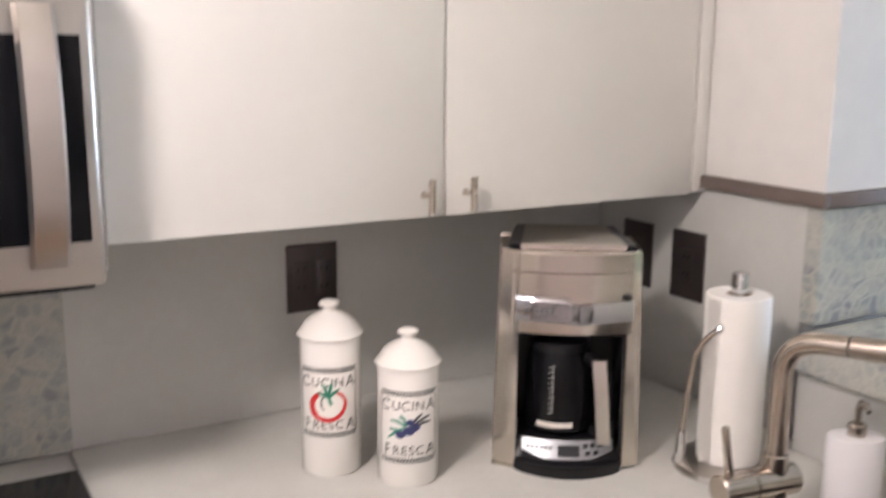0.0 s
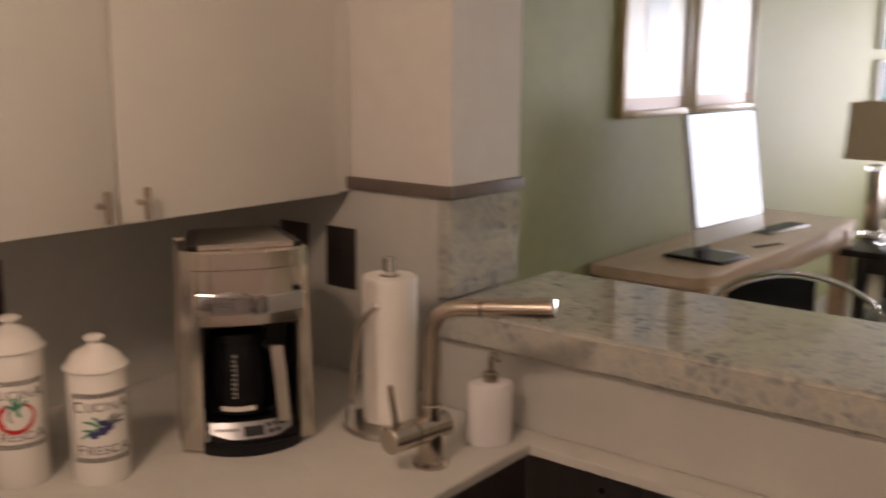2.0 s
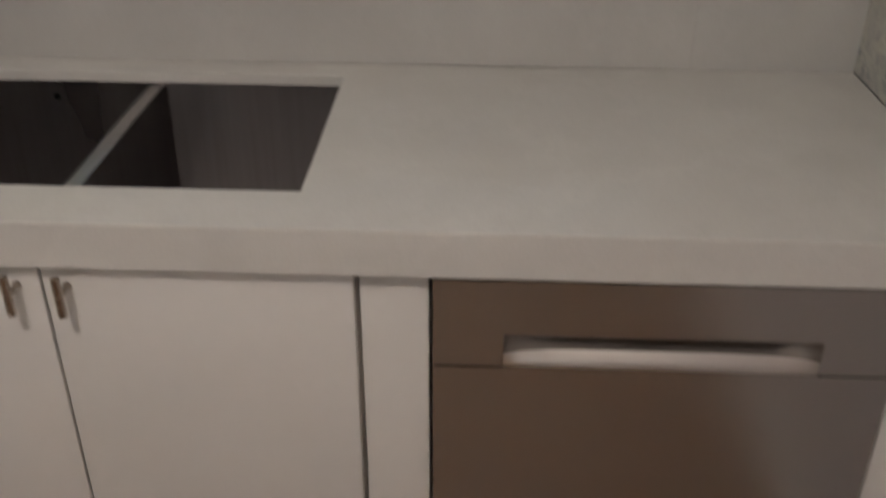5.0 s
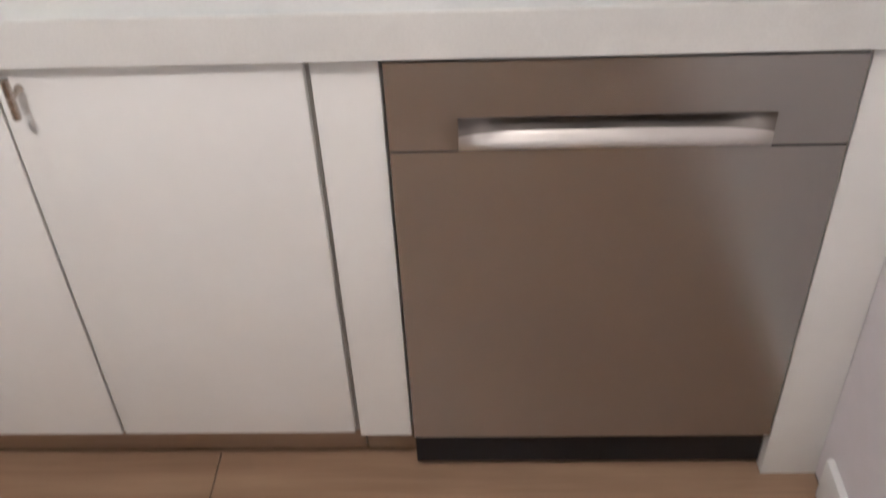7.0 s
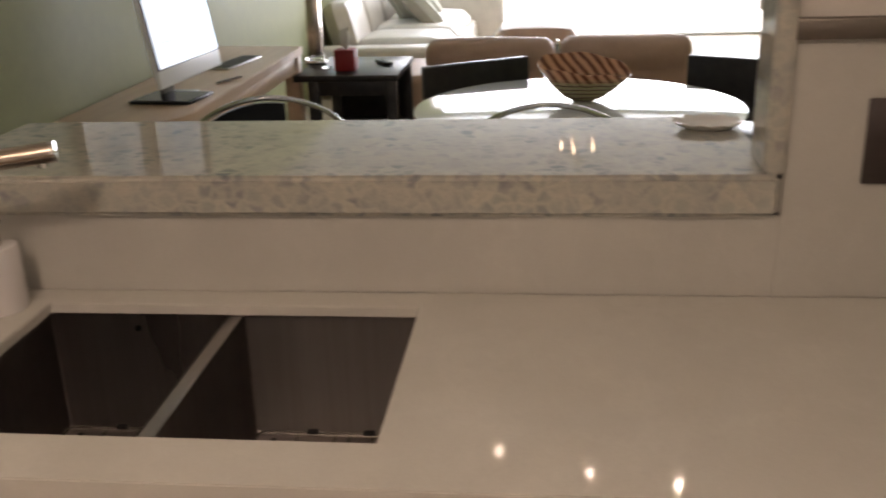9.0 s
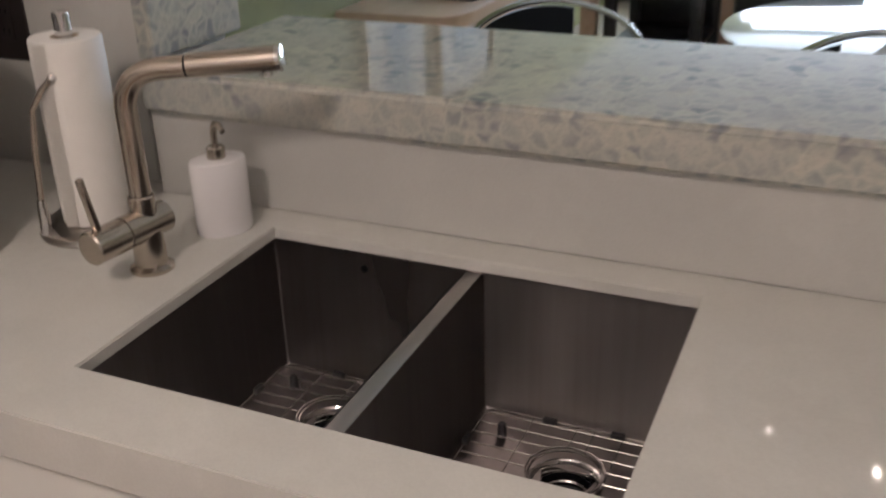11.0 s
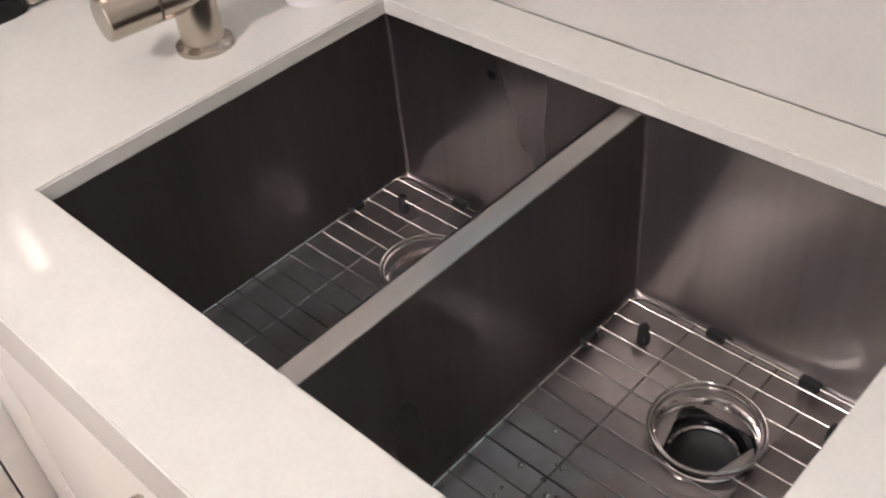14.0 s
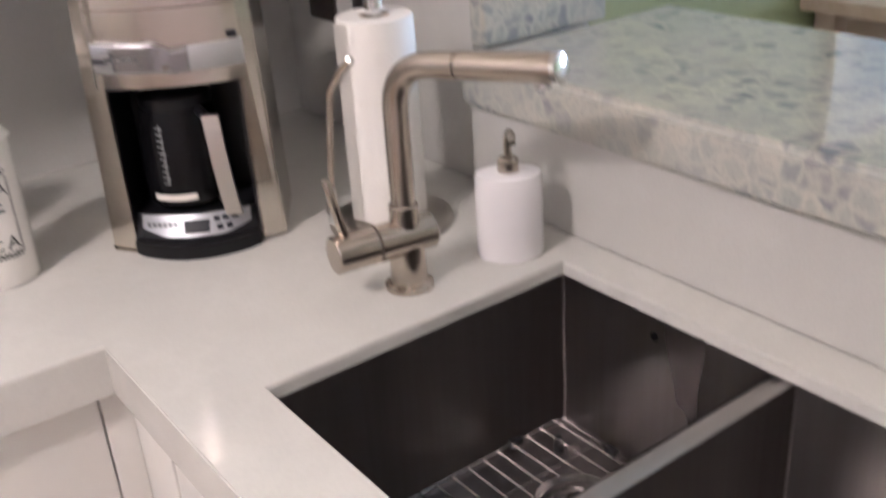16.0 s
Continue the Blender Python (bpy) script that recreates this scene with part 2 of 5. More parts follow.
SCREEN = glow("lit_screen", (0.62, 0.80, 1.0), 2.5)
SCREENBAR = glow("screen_text_bar", (0.50, 0.68, 0.88), 1.6)
LCD = plain("lcd_window", (0.02, 0.022, 0.028), 0.15, bump=0)
BULB = glow("lit_bulb", (1.0, 0.82, 0.60), 24.0)
OUTSIDE = glow("bright_outdoors", (0.90, 0.96, 1.0), 9.0)
SHELL = plain("pearly_white_glaze", (0.80, 0.78, 0.74), 0.2, vary=0.06, scale=40)


def stripes_mat():
    """Art glass: dark slanting dashes on amber above, level brown and cream bands below."""
    n = Nodes("striped_bowl")
    low = n.add("ShaderNodeTexWave", Vector=n.coord, Scale=17.0, Distortion=2.5, Detail=2.0)
    low.bands_direction = "Z"
    bands = n.ramp(low.outputs["Fac"], [(0.10, (0.05, 0.04, 0.02)), (0.30, (0.34, 0.24, 0.12)), (0.60, (0.60, 0.50, 0.34)), (0.80, (0.16, 0.15, 0.07)), (1.0, (0.30, 0.32, 0.16))])
    v = n.add("ShaderNodeMapping", Vector=n.coord)
    v.inputs["Rotation"].default_value = (radians(38), 0, 0)
    top = n.add("ShaderNodeTexWave", Vector=v.outputs[0], Scale=9.0, Distortion=2.6, Detail=2.0)
    top.bands_direction = "Y"
    dash = n.ramp(top.outputs["Fac"], [(0.15, (0.17, 0.06, 0.03)), (0.45, (0.50, 0.22, 0.11)), (0.9, (0.66, 0.36, 0.22))])
    z = n.tree.nodes.new("ShaderNodeSeparateXYZ")
    n.put(z, 0, n.coord)
    step = n.add("ShaderNodeMapRange", Value=z.outputs[2])
    step.inputs["From Min"].default_value, step.inputs["From Max"].default_value = 0.075, 0.105
    n.set(Base_Color=n.mix(step.outputs[0], bands, dash), Roughness=0.18)
    return n.mat


BOWL = stripes_mat()


def art_mat(name, stops, scale):
    n = Nodes(name)
    v = n.stretch(0.5, 1, 3)
    n.set(Base_Color=n.ramp(n.noise(scale, 4, v), stops), Roughness=0.6)
    return n.mat


SEA = art_mat("seascape_paint", [(0.3, (0.03, 0.20, 0.22)), (0.48, (0.08, 0.36, 0.34)), (0.6, (0.30, 0.42, 0.50)), (0.75, (0.60, 0.50, 0.40))], 1.6)
DUSK = art_mat("dusk_paint", [(0.3, (0.10, 0.16, 0.26)), (0.5, (0.28, 0.36, 0.50)), (0.62, (0.12, 0.38, 0.36)), (0.75, (0.66, 0.40, 0.20))], 1.5)

# ---- building helpers ----
LOCAL = {}


def thing(name, label, category, at=(0, 0, 0), rz=0.0, group="", kind="", world_space=True):
    """An Empty at a thing's base. world_space: its parts are given in world metres, else round the Empty."""
    ob = new(name)
    ob.empty_display_size = 0.05
    ob.matrix_basis = pose(*at, 0, 0, rz)
    LOCAL[ob] = ob.matrix_basis.inverted() if world_space else Matrix.Identity(4)
    return tagged(ob, label, category, group, kind)


def finish(name, bm, material, angle=40):
    me = bpy.data.meshes.new(name)
    bmesh.ops.recalc_face_normals(bm, faces=bm.faces)
    for f in bm.faces:
        f.smooth = True
    bm.to_mesh(me)
    bm.free()
    me.set_sharp_from_angle(angle=radians(angle))
    me.materials.append(material)
    return me


def part(name, bm, material, parent, label="", angle=40):
    top = parent
    while top.parent:
        top = top.parent
    bm.transform(LOCAL[top])
    ob = new(name, finish(name, bm, material, angle))
    ob.parent = parent
    return tagged(ob, label)


def solid(name, bm, material, label, category, kind="structure", group="", angle=40):
    """A thing that is one mesh."""
    ob = new(name, finish(name, bm, material, angle))
    LOCAL[ob] = Matrix.Identity(4)
    return tagged(ob, label, category, group, kind)


def box(x0, x1, y0, y1, z0, z1, bevel=0.0, seg=2, bm=None, m=None):
    bm = bm or bmesh.new()
    mm = Matrix.LocRotScale(((x0 + x1) / 2, (y0 + y1) / 2, (z0 + z1) / 2), None, (x1 - x0, y1 - y0, z1 - z0))
    vs = bmesh.ops.create_cube(bm, size=1.0, matrix=m @ mm if m else mm)["verts"]
    if bevel:
        bmesh.ops.bevel(bm, geom=list({e for v in vs for e in v.link_edges}), offset=bevel, segments=seg, affect="EDGES", profile=0.5)
    return bm


def tube(points, r, seg=12, bm=None, closed=False, caps=True):
    """A round bar along points; r: one radius or one for each point."""
    bm = bm or bmesh.new()
    pts = [Vector(p) for p in points]
    rs = r if isinstance(r, (list, tuple)) else [r] * len(pts)
    rings, side = [], None
    n = len(pts)
    for i, p in enumerate(pts):
        if closed:
            d = (pts[(i + 1) % n] - pts[i - 1]).normalized()
        else:
            d = (pts[min(i + 1, n - 1)] - pts[max(i - 1, 0)]).normalized()
        if side is None:
            side = d.orthogonal().normalized()
        side = (side - d * side.dot(d)).normalized()
        up = d.cross(side)
        rings.append([bm.verts.new(p + (side * math.cos(a) + up * math.sin(a)) * rs[i]) for a in (2 * math.pi * k / seg for k in range(seg))])
    pairs = list(zip(rings, rings[1:])) + ([(rings[-1], rings[0])] if closed else [])
    for a, b in pairs:
        for k in range(seg):
            bm.faces.new((a[k], a[(k + 1) % seg], b[(k + 1) % seg], b[k]))
    if caps and not closed:
        bm.faces.new(rings[0][::-1])
        bm.faces.new(rings[-1])
    return bm


def lathe(profile, seg=40, at=(0, 0, 0), bm=None, sx=1.0, sy=1.0):
    """Turns (radius, height) pairs round the upright through at; radius 0 closes it."""
    bm = bm or bmesh.new()
    rings = []
    for r, z in profile:
        if r < 1e-6:
            rings.append([bm.verts.new((at[0], at[1], at[2] + z))])
        else:
            rings.append([bm.verts.new((at[0] + sx * r * math.cos(2 * math.pi * k / seg), at[1] + sy * r * math.sin(2 * math.pi * k / seg), at[2] + z)) for k in range(seg)])
    for a, b in zip(rings, rings[1:]):
        for k in range(seg):
            j = (k + 1) % seg
            q = [a[0]] if len(a) == 1 else [a[k], a[j]]
            q += [b[0]] if len(b) == 1 else [b[j], b[k]]
            if len(q) > 2:
                bm.faces.new(q)
    return bm


def prism(outline, z0, z1, bevel=0.0, bm=None):
    """An upright block over a plan outline."""
    bm = bm or bmesh.new()
    lo = [bm.verts.new((x, y, z0)) for x, y in outline]
    hi = [bm.verts.new((x, y, z1)) for x, y in outline]
    n = len(outline)
    bm.faces.new(lo[::-1])
    bm.faces.new(hi)
    for k in range(n):
        bm.faces.new((lo[k], lo[(k + 1) % n], hi[(k + 1) % n], hi[k]))
    if bevel:
        bmesh.ops.bevel(bm, geom=list({e for v in lo + hi for e in v.link_edges}), offset=bevel, segments=2, affect="EDGES")
    return bm


def cushion(w, d, h, m, puff=0.35, bm=None):
    """A soft block with a domed top and pinched edges, centred at m."""
    bm = bm or bmesh.new()
    k = 10
    for s in (1, -1):
        grid = []
        for i in range(k + 1):
            row = []
            for j in range(k + 1):
                u, v = 2 * i / k - 1, 2 * j / k - 1
                e = max(0.0, (1 - abs(u) ** 4) * (1 - abs(v) ** 4)) ** puff
                wob = 1 - 0.04 * math.cos(3 * u) * math.cos(2.3 * v)
                row.append(bm.verts.new(m @ Vector((u * w / 2 * wob, v * d / 2 * wob, s * h / 2 * e))))
            grid.append(row)
        for i in range(k):
            for j in range(k):
                q = (grid[i][j], grid[i + 1][j], grid[i + 1][j + 1], grid[i][j + 1])
                bm.faces.new(q if s > 0 else q[::-1])
    bmesh.ops.remove_doubles(bm, verts=bm.verts, dist=0.0005)
    return bm

# ---- the large structure ----
CT, CB = 0.915, 0.851
FX, FY = -0.641, -0.655
S_X0, S_X1, S_Y0, S_Y1 = -0.537, -0.104, -1.518, -0.863
SOUTH = -2.402
SPL, THIN = -0.038, 0.897


def wall(name, x0, x1, y0, y1, z0, z1, material, label):
    return solid(name, box(x0, x1, y0, y1, z0, z1), material, label, "wall")


wall("wall_north", -3.2, 0.215, 0.012, 0.25, 0, 2.5, PAINT, "cream painted kitchen wall behind the coffee maker")
wall("wall_south", -3.2, 0.215, SOUTH - 0.20, SOUTH, 0, 2.5, LILAC, "pale painted kitchen side wall beside the dishwasher")
wall("wall_west", -3.4, -3.2, SOUTH - 0.20, 0.25, 0, 2.5, PAINT, "cream painted wall closing the kitchen")
wall("wall_half", 0.012, 0.215, SOUTH, 0.012, 0, 1.058, PAINT, "low kitchen wall under the granite bar ledge")
wall("wall_pillar_north", 0.0, 0.245, -0.594, 0.012, 1.365, 2.5, PAINT, "cream painted wall pillar beside the pass-through")
wall("wall_pillar_core", 0.012, 0.240, -0.562, 0.012, 1.058, 1.365, PAINT, "lower core of the wall pillar")
wall("wall_pillar_south", SPL + 0.006, 0.215, SOUTH, -2.103, 1.362, 2.5, PAINT, "cream painted wall beside the pass-through")
wall("wall_pillar_south_core", 0.012, 0.215, SOUTH, -2.110, 1.058, 1.362, PAINT, "lower core of the south wall piece")
wall("wall_header", 0.0, 0.215, -2.103, -0.594, 2.16, 2.5, PAINT, "cream painted lintel over the pass-through")
wall("wall_living_north", 0.215, 10.15, 0.25, 0.40, 0, 2.6, GREEN, "sage green living room wall behind desk and sofa")
wall("wall_living_south", 0.215, 10.15, -5.4, -5.2, 0, 2.6, GREEN, "sage green wall closing the living room")
wall("wall_living_west", 0.015, 0.215, -5.4, SOUTH - 0.20, 0, 2.6, GREEN, "sage green wall behind the kitchen")
WY0, WY1, WZ0, WZ1 = -4.95, -0.10, 0.012, 2.25
east = box(10.0, 10.15, WY1, 0.25, 0, 2.6)
box(10.0, 10.15, -5.2, WY0, 0, 2.6, bm=east)
box(10.0, 10.15, WY0, WY1, 0, WZ0 - 0.008, bm=east)
box(10.0, 10.15, WY0, WY1, WZ1, 2.6, bm=east)
solid("wall_living_east", east, GREEN, "sage green wall round the wide bright window", "wall")
solid("ceiling", box(-3.4, 0.215, SOUTH - 0.2, 0.25, 2.5, 2.6), CEIL, "white kitchen ceiling", "ceiling")
solid("ceiling_living", box(0.215, 10.15, -5.4, 0.40, 2.6, 2.7), CEIL, "white living room ceiling", "ceiling")
solid("floor_living", box(0.0, 10.15, -5.4, 0.40, -0.06, 0.0), FLOORTILE, "beige living room floor", "floor")
solid("ground", box(10.15, 60, -40, 40, -3.4, -3.3), FLOORTILE, "pale ground outside the window", "ground")
solid("backdrop", box(15.0, 15.1, -17, 9, -3.3, 9), OUTSIDE, "overexposed bright daylight outside the window", "backdrop")

win = thing("window_1", "wide white-framed window blown out by daylight", "window", (10.05, -2.6, 0.1), kind="structure")
part("window_sill", box(9.94, 10.06, WY0, WY1, WZ0 - 0.007, WZ0 + 0.012, 0.004), WHITEFRAME, win)
for y in (WY0, WY1 - 0.06):
    part("window_frame", box(10.03, 10.10, y, y + 0.06, WZ0 + 0.0125, WZ1, 0.005), WHITEFRAME, win)
part("window_frame", box(10.03, 10.10, WY0, WY1, WZ1 - 0.06, WZ1, 0.005), WHITEFRAME, win)
for a, b in ((WY0 + 0.06, WY1 - 0.06),):
    pane = part("pane", box(10.06, 10.066, a, b, WZ0 + 0.0125, WZ1 - 0.06), GLASS, win)
    pane.visible_shadow = False

# quartz cladding on the kitchen walls
SP = "grey quartz backsplash slab on the kitchen wall"
solid("backsplash_north", box(-1.137, 0.0, 0.0, 0.012, CT, 1.36), SPLASH, SP, "backsplash")
solid("backsplash_low", box(SPL, 0.012, -2.1095, -0.6005, CT, 1.058), SPLASH, "low grey quartz upstand under the bar ledge", "backsplash")
solid("backsplash_corner", box(0.0, 0.012, -0.562, 0.0, CT, 1.34), SPLASH, SP, "backsplash")
solid("backsplash_south", box(SPL, 0.012, SOUTH, -2.110, CT, 1.343), SPLASH, SP, "backsplash")
solid("backsplash_hob", box(-1.95, -1.1375, -0.004, 0.012, CT, 1.40), GRANITE, "polished grey granite slab behind the cooktop", "backsplash")
solid("backsplash_side", box(-0.64, SPL, SOUTH, SOUTH + 0.012, CT, 2.2), GRANITE, "polished grey granite slab on the side wall", "backsplash")


def rough_slab(x0, x1, y0, y1, z0, z1, edge=0.006):
    """A stone slab with softly eased, slightly uneven edges."""
    bm = box(x0, x1, y0, y1, z0, z1)
    bmesh.ops.subdivide_edges(bm, edges=[e for e in bm.edges if e.calc_length() > 0.4], cuts=40, use_grid_fill=True)
    bmesh.ops.bevel(bm, geom=[e for e in bm.edges if len(e.link_faces) == 2 and e.calc_face_angle(0) > 1.0], offset=edge, segments=3, affect="EDGES")
    for v in bm.verts:
        q = v.co
        d = noise.noise(q * 31) * 0.0016 + noise.noise(q * 90) * 0.0007
        if abs(q.x - x0) < edge * 1.2:
            q.x += d
    return bm


ledge = rough_slab(-0.058, 0.392, -2.106, -0.598, 1.059, 1.131, 0.009)
solid("bar_ledge", ledge, GRANITE, "thick polished grey-green granite bar ledge on the low wall", "ledge")
solid("jamb_north", rough_slab(-0.006, 0.246, -0.597, -0.563, 1.132, 1.339, 0.003), GRANITE, "rough-edged blue-grey granite lining the pillar", "jamb")
solid("jamb_south", rough_slab(-0.057, 0.060, -2.109, -2.076, 1.132, 2.158, 0.004), GRANITE, "granite slab lining the end of the pass-through", "jamb")
trim = box(-0.014, 0.0, -0.606, 0.0, 1.340, 1.365, 0.002)
box(0.0, 0.250, -0.606, -0.594, 1.340, 1.365, 0.002, bm=trim)
box(0.0, 0.245, -0.594, -0.562, 1.340, 1.3645, bm=trim)
solid("trim", trim, TRIM, "brown metal trim strip capping the stone pillar cladding", "trim")
trim = box(SPL - 0.016, SPL + 0.006, SOUTH + 0.0125, -2.108, 1.3435, 1.376, 0.002)
solid("trim", trim, CAPMETAL, "brushed metal trim strip capping the stone wall cladding", "trim")
solid("baseboard", box(-3.2, -0.66, SOUTH, SOUTH + 0.014, 0, 0.10, 0.004), WHITEFRAME, "white baseboard along the side wall", "baseboard")


# worktop: a slab with the sink opening, thickened by strips under its front edges
def worktop_slab():
    xs = [-1.143, FX, S_X0, S_X1, SPL, 0.0]
    ys = [SOUTH + 0.0125, S_Y0, S_Y1, FY, -0.601, 0.0]
    cells = [(i, j) for i in range(5) for j in range(5)
             if not (i == 0 and j < 3 or (i == 2 and j == 1) or (i == 4 and j < 4))]
    bm = bmesh.new()

    def quad(*p):
        bm.faces.new([bm.verts.new(q) for q in p])

    for i, j in cells:
        a, b, c, d = xs[i], xs[i + 1], ys[j], ys[j + 1]
        quad((a, c, CT), (b, c, CT), (b, d, CT), (a, d, CT))
        quad((a, d, THIN), (b, d, THIN), (b, c, THIN), (a, c, THIN))
        for di, dj, p, q in ((-1, 0, (a, d), (a, c)), (1, 0, (b, c), (b, d)), (0, -1, (a, c), (b, c)), (0, 1, (b, d), (a, d))):
            if (i + di, j + dj) not in cells:
                quad((*p, THIN), (*q, THIN), (*q, CT), (*p, CT))
    bmesh.ops.remove_doubles(bm, verts=bm.verts, dist=0.0001)
    bmesh.ops.recalc_face_normals(bm, faces=bm.faces)
    edges = [e for e in bm.edges if len(e.link_faces) == 2 and e.calc_face_angle(0) > 1.0 and all(v.co.z > CT - 0.001 for v in e.verts)]
    bmesh.ops.bevel(bm, geom=edges, offset=0.002, segments=2, affect="EDGES")
    return bm


top = thing("worktop", "white quartz worktop with a thick mitred edge and sink cut-out", "countertop", (FX, -1.2, CB))
part("slab", worktop_slab(), QUARTZ, top, angle=30)
part("front_edge", box(FX, FX + 0.035, SOUTH + 0.0125, -0.601, CB, THIN), QUARTZ, top)
part("front_edge", box(-1.143, FX, FY, -0.601, CB, THIN), QUARTZ, top)

# floorboards of the kitchen
floor = solid("floor", box(-3.4, 0.0, SOUTH, 0.25, -0.06, -0.012), FLOORWOOD, "brown oak plank kitchen floor", "floor")
rng = random.Random(4)
for row in range(24):
    x = -3.2 + row * 0.11
    y = SOUTH
    while y < 0.0 and x < -0.60:
        ln = min(rng.uniform(0.6, 1.1), 0.0 - y)
        if ln < 0.02:
            break
        b = part("floorboard", box(x + 0.001, x + 0.109, y + 0.001, y + ln - 0.001, -0.012, 0.0, 0.001, 1), FLOORWOOD, floor)
        y += ln

# ---- kitchen units ----


def bar_pull(parent, x, y, z, axis, length=0.056):
    """A T-bar pull: an upright bar on one post. axis: the way that it stands out from the door."""
    ax = Vector(axis)
    p = Vector((x, y, z))
    bm = tube([p + ax * 0.028 - Vector((0, 0, length / 2)), p + ax * 0.028 + Vector((0, 0, length / 2))], 0.0058, 14)
    tube([p, p + ax * 0.004, p + ax * 0.028], [0.0065, 0.0042, 0.0042], 12, bm=bm)
    return part("handle", bm, NICKEL, parent, "brushed nickel bar handle")


# wall cabinets over the worktop
cab = thing("wall_cabinet", "white lacquered two-door wall cabinet with bar handles", "cabinet", (-0.58, -0.15, 1.335))
body = box(-1.120, -0.002, -0.298, -0.001, 1.337, 2.22)
part("body", body, CARCASS, cab)
part("filler", box(-0.036, -0.003, -0.316, -0.298, 1.333, 2.22, 0.001), LACQUER, cab)
for x0, x1, hx in ((-1.117, -0.5845, -0.621), (-0.5805, -0.040, -0.543)):
    d = part("door", box(x0, x1, -0.318, -0.299, 1.330, 2.215, 0.0022), LACQUER, cab)
    bar_pull(d, hx, -0.318, 1.367, (0, -1, 0))
over = thing("wall_cabinet", "white lacquered cabinet above the microwave", "cabinet", (-1.52, -0.15, 1.74))
part("body", box(-1.905, -1.124, -0.298, -0.001, 1.735, 2.22), CARCASS, over)
for x0, x1 in ((-1.905, -1.522), (-1.518, -1.124)):
    part("door", box(x0, x1, -0.318, -0.299, 1.730, 2.215, 0.0022), LACQUER, over)

# microwave over the cooktop
mw = thing("microwave", "stainless over-range microwave with a black glass door", "microwave", (-1.53, -0.2, 1.305))
part("body", box(-1.905, -1.1405, -0.385, -0.0045, 1.312, 1.712, 0.004), STEEL, mw)
part("underside", box(-1.90, -1.151, -0.40, -0.02, 1.292, 1.312), BLACK, mw, "black vent underside")
door = part("door", box(-1.905, -1.139, -0.420, -0.386, 1.300, 1.690, 0.006, 3), STEEL_V, mw)
part("glass", box(-1.76, -1.154, -0.4235, -0.4195, 1.358, 1.612, 0.0015), BLACKGLOSS, door, "black glass door window")
pts = [(-1.206, -0.424 - 0.034 * math.sin(math.pi * min(1, max(0, k / 12))) ** 0.6, 1.330 + 0.318 * k / 12) for k in range(13)]
hb = bmesh.new()
rows = []
for p in pts:
    x, y, z = p
    rows.append([hb.verts.new(q) for q in ((x - 0.0235, y, z), (x - 0.0185, y - 0.010, z), (x + 0.0185, y - 0.010, z), (x + 0.0235, y, z))])
for a, b in zip(rows, rows[1:]):
    for k in range(4):
        hb.faces.new((a[k], a[(k + 1) % 4], b[(k + 1) % 4], b[k]))
hb.faces.new(rows[0])
hb.faces.new(rows[-1][::-1])
part("handle", hb, STEEL, door, "bowed brushed steel handle", 50)
part("edge_strip", box(-1.1387, -1.1355, -0.412, -0.03, 1.316, 1.70, 0.001), CHROME, mw, "bright metal edge")
part("vent", box(-1.90, -1.144, -0.415, -0.386, 1.693, 1.714, 0.002), BLACK, mw, "black top vent strip")
for k in range(4):
    part("button", box(-1.90 + k * 0.03, -1.88 + k * 0.03, -0.422, -0.4195, 1.335, 1.342, 0.001), RED, door)

# range with a black glass cooktop
hob = thing("cooktop_range", "range with a black glass cooktop set into the worktop", "stove", (-1.53, -0.35, 0.0))
part("body", box(-1.905, -1.148, -0.66, -0.01, 0.0, 0.900, 0.003), STEEL, hob)
part("back_rail", box(-1.905, -1.147, -0.110, -0.012, 0.9005, 0.916, 0.002), QUARTZ, hob, "pale strip behind the glass")
part("cooktop", box(-1.910, -1.146, -0.685, -0.112, 0.9005, 0.926, 0.006, 3), BLACKGLOSS, hob, "black glass cooktop")


def base_unit(name, label, x0, x1, y0, y1, doors, front, group=""):
    """A base cabinet. front: 'x' faces west, 'y' faces south. doors: (start, end, handle place or None)."""
    u = thing(name, label, "cabinet", ((x0 + x1) / 2, (y0 + y1) / 2, 0.0), group=group)
    bd = box(x0, x1, y0, y1, 0.11, 0.845) if name != "sink_cabinet" else None
    if bd is None:
        bd = box(x0, x1, y0, y0 + 0.016, 0.11, 0.845)
        box(x0, x1, y1 - 0.016, y1, 0.11, 0.845, bm=bd)
        box(x0, x1, y0 + 0.0165, y1 - 0.0165, 0.11, 0.126, bm=bd)
    part("body", bd, CARCASS, u)
    if front == "x":
        part("plinth", box(x0 + 0.05, x0 + 0.066, y0, y1, 0.0, 0.109), FLOORWOOD, u, "brown wooden toe kick")
    else:
        part("plinth", box(x0, x1, y0 + 0.05, y0 + 0.066, 0.0, 0.109), FLOORWOOD, u, "brown wooden toe kick")
    for a, b, h in doors:
        if front == "x":
            d = part("door", box(x0 - 0.020, x0 - 0.001, a, b, 0.125, 0.846, 0.0022), LACQUER, u)
            if h is not None:
                bar_pull(d, x0 - 0.020, h, 0.812, (-1, 0, 0))
        else:
            d = part("door", box(a, b, y0 - 0.020, y0 - 0.001, 0.125, 0.846, 0.0022), LACQUER, u)
            if h is not None:
                bar_pull(d, h, y0 - 0.020, 0.812, (0, -1, 0))
    return u


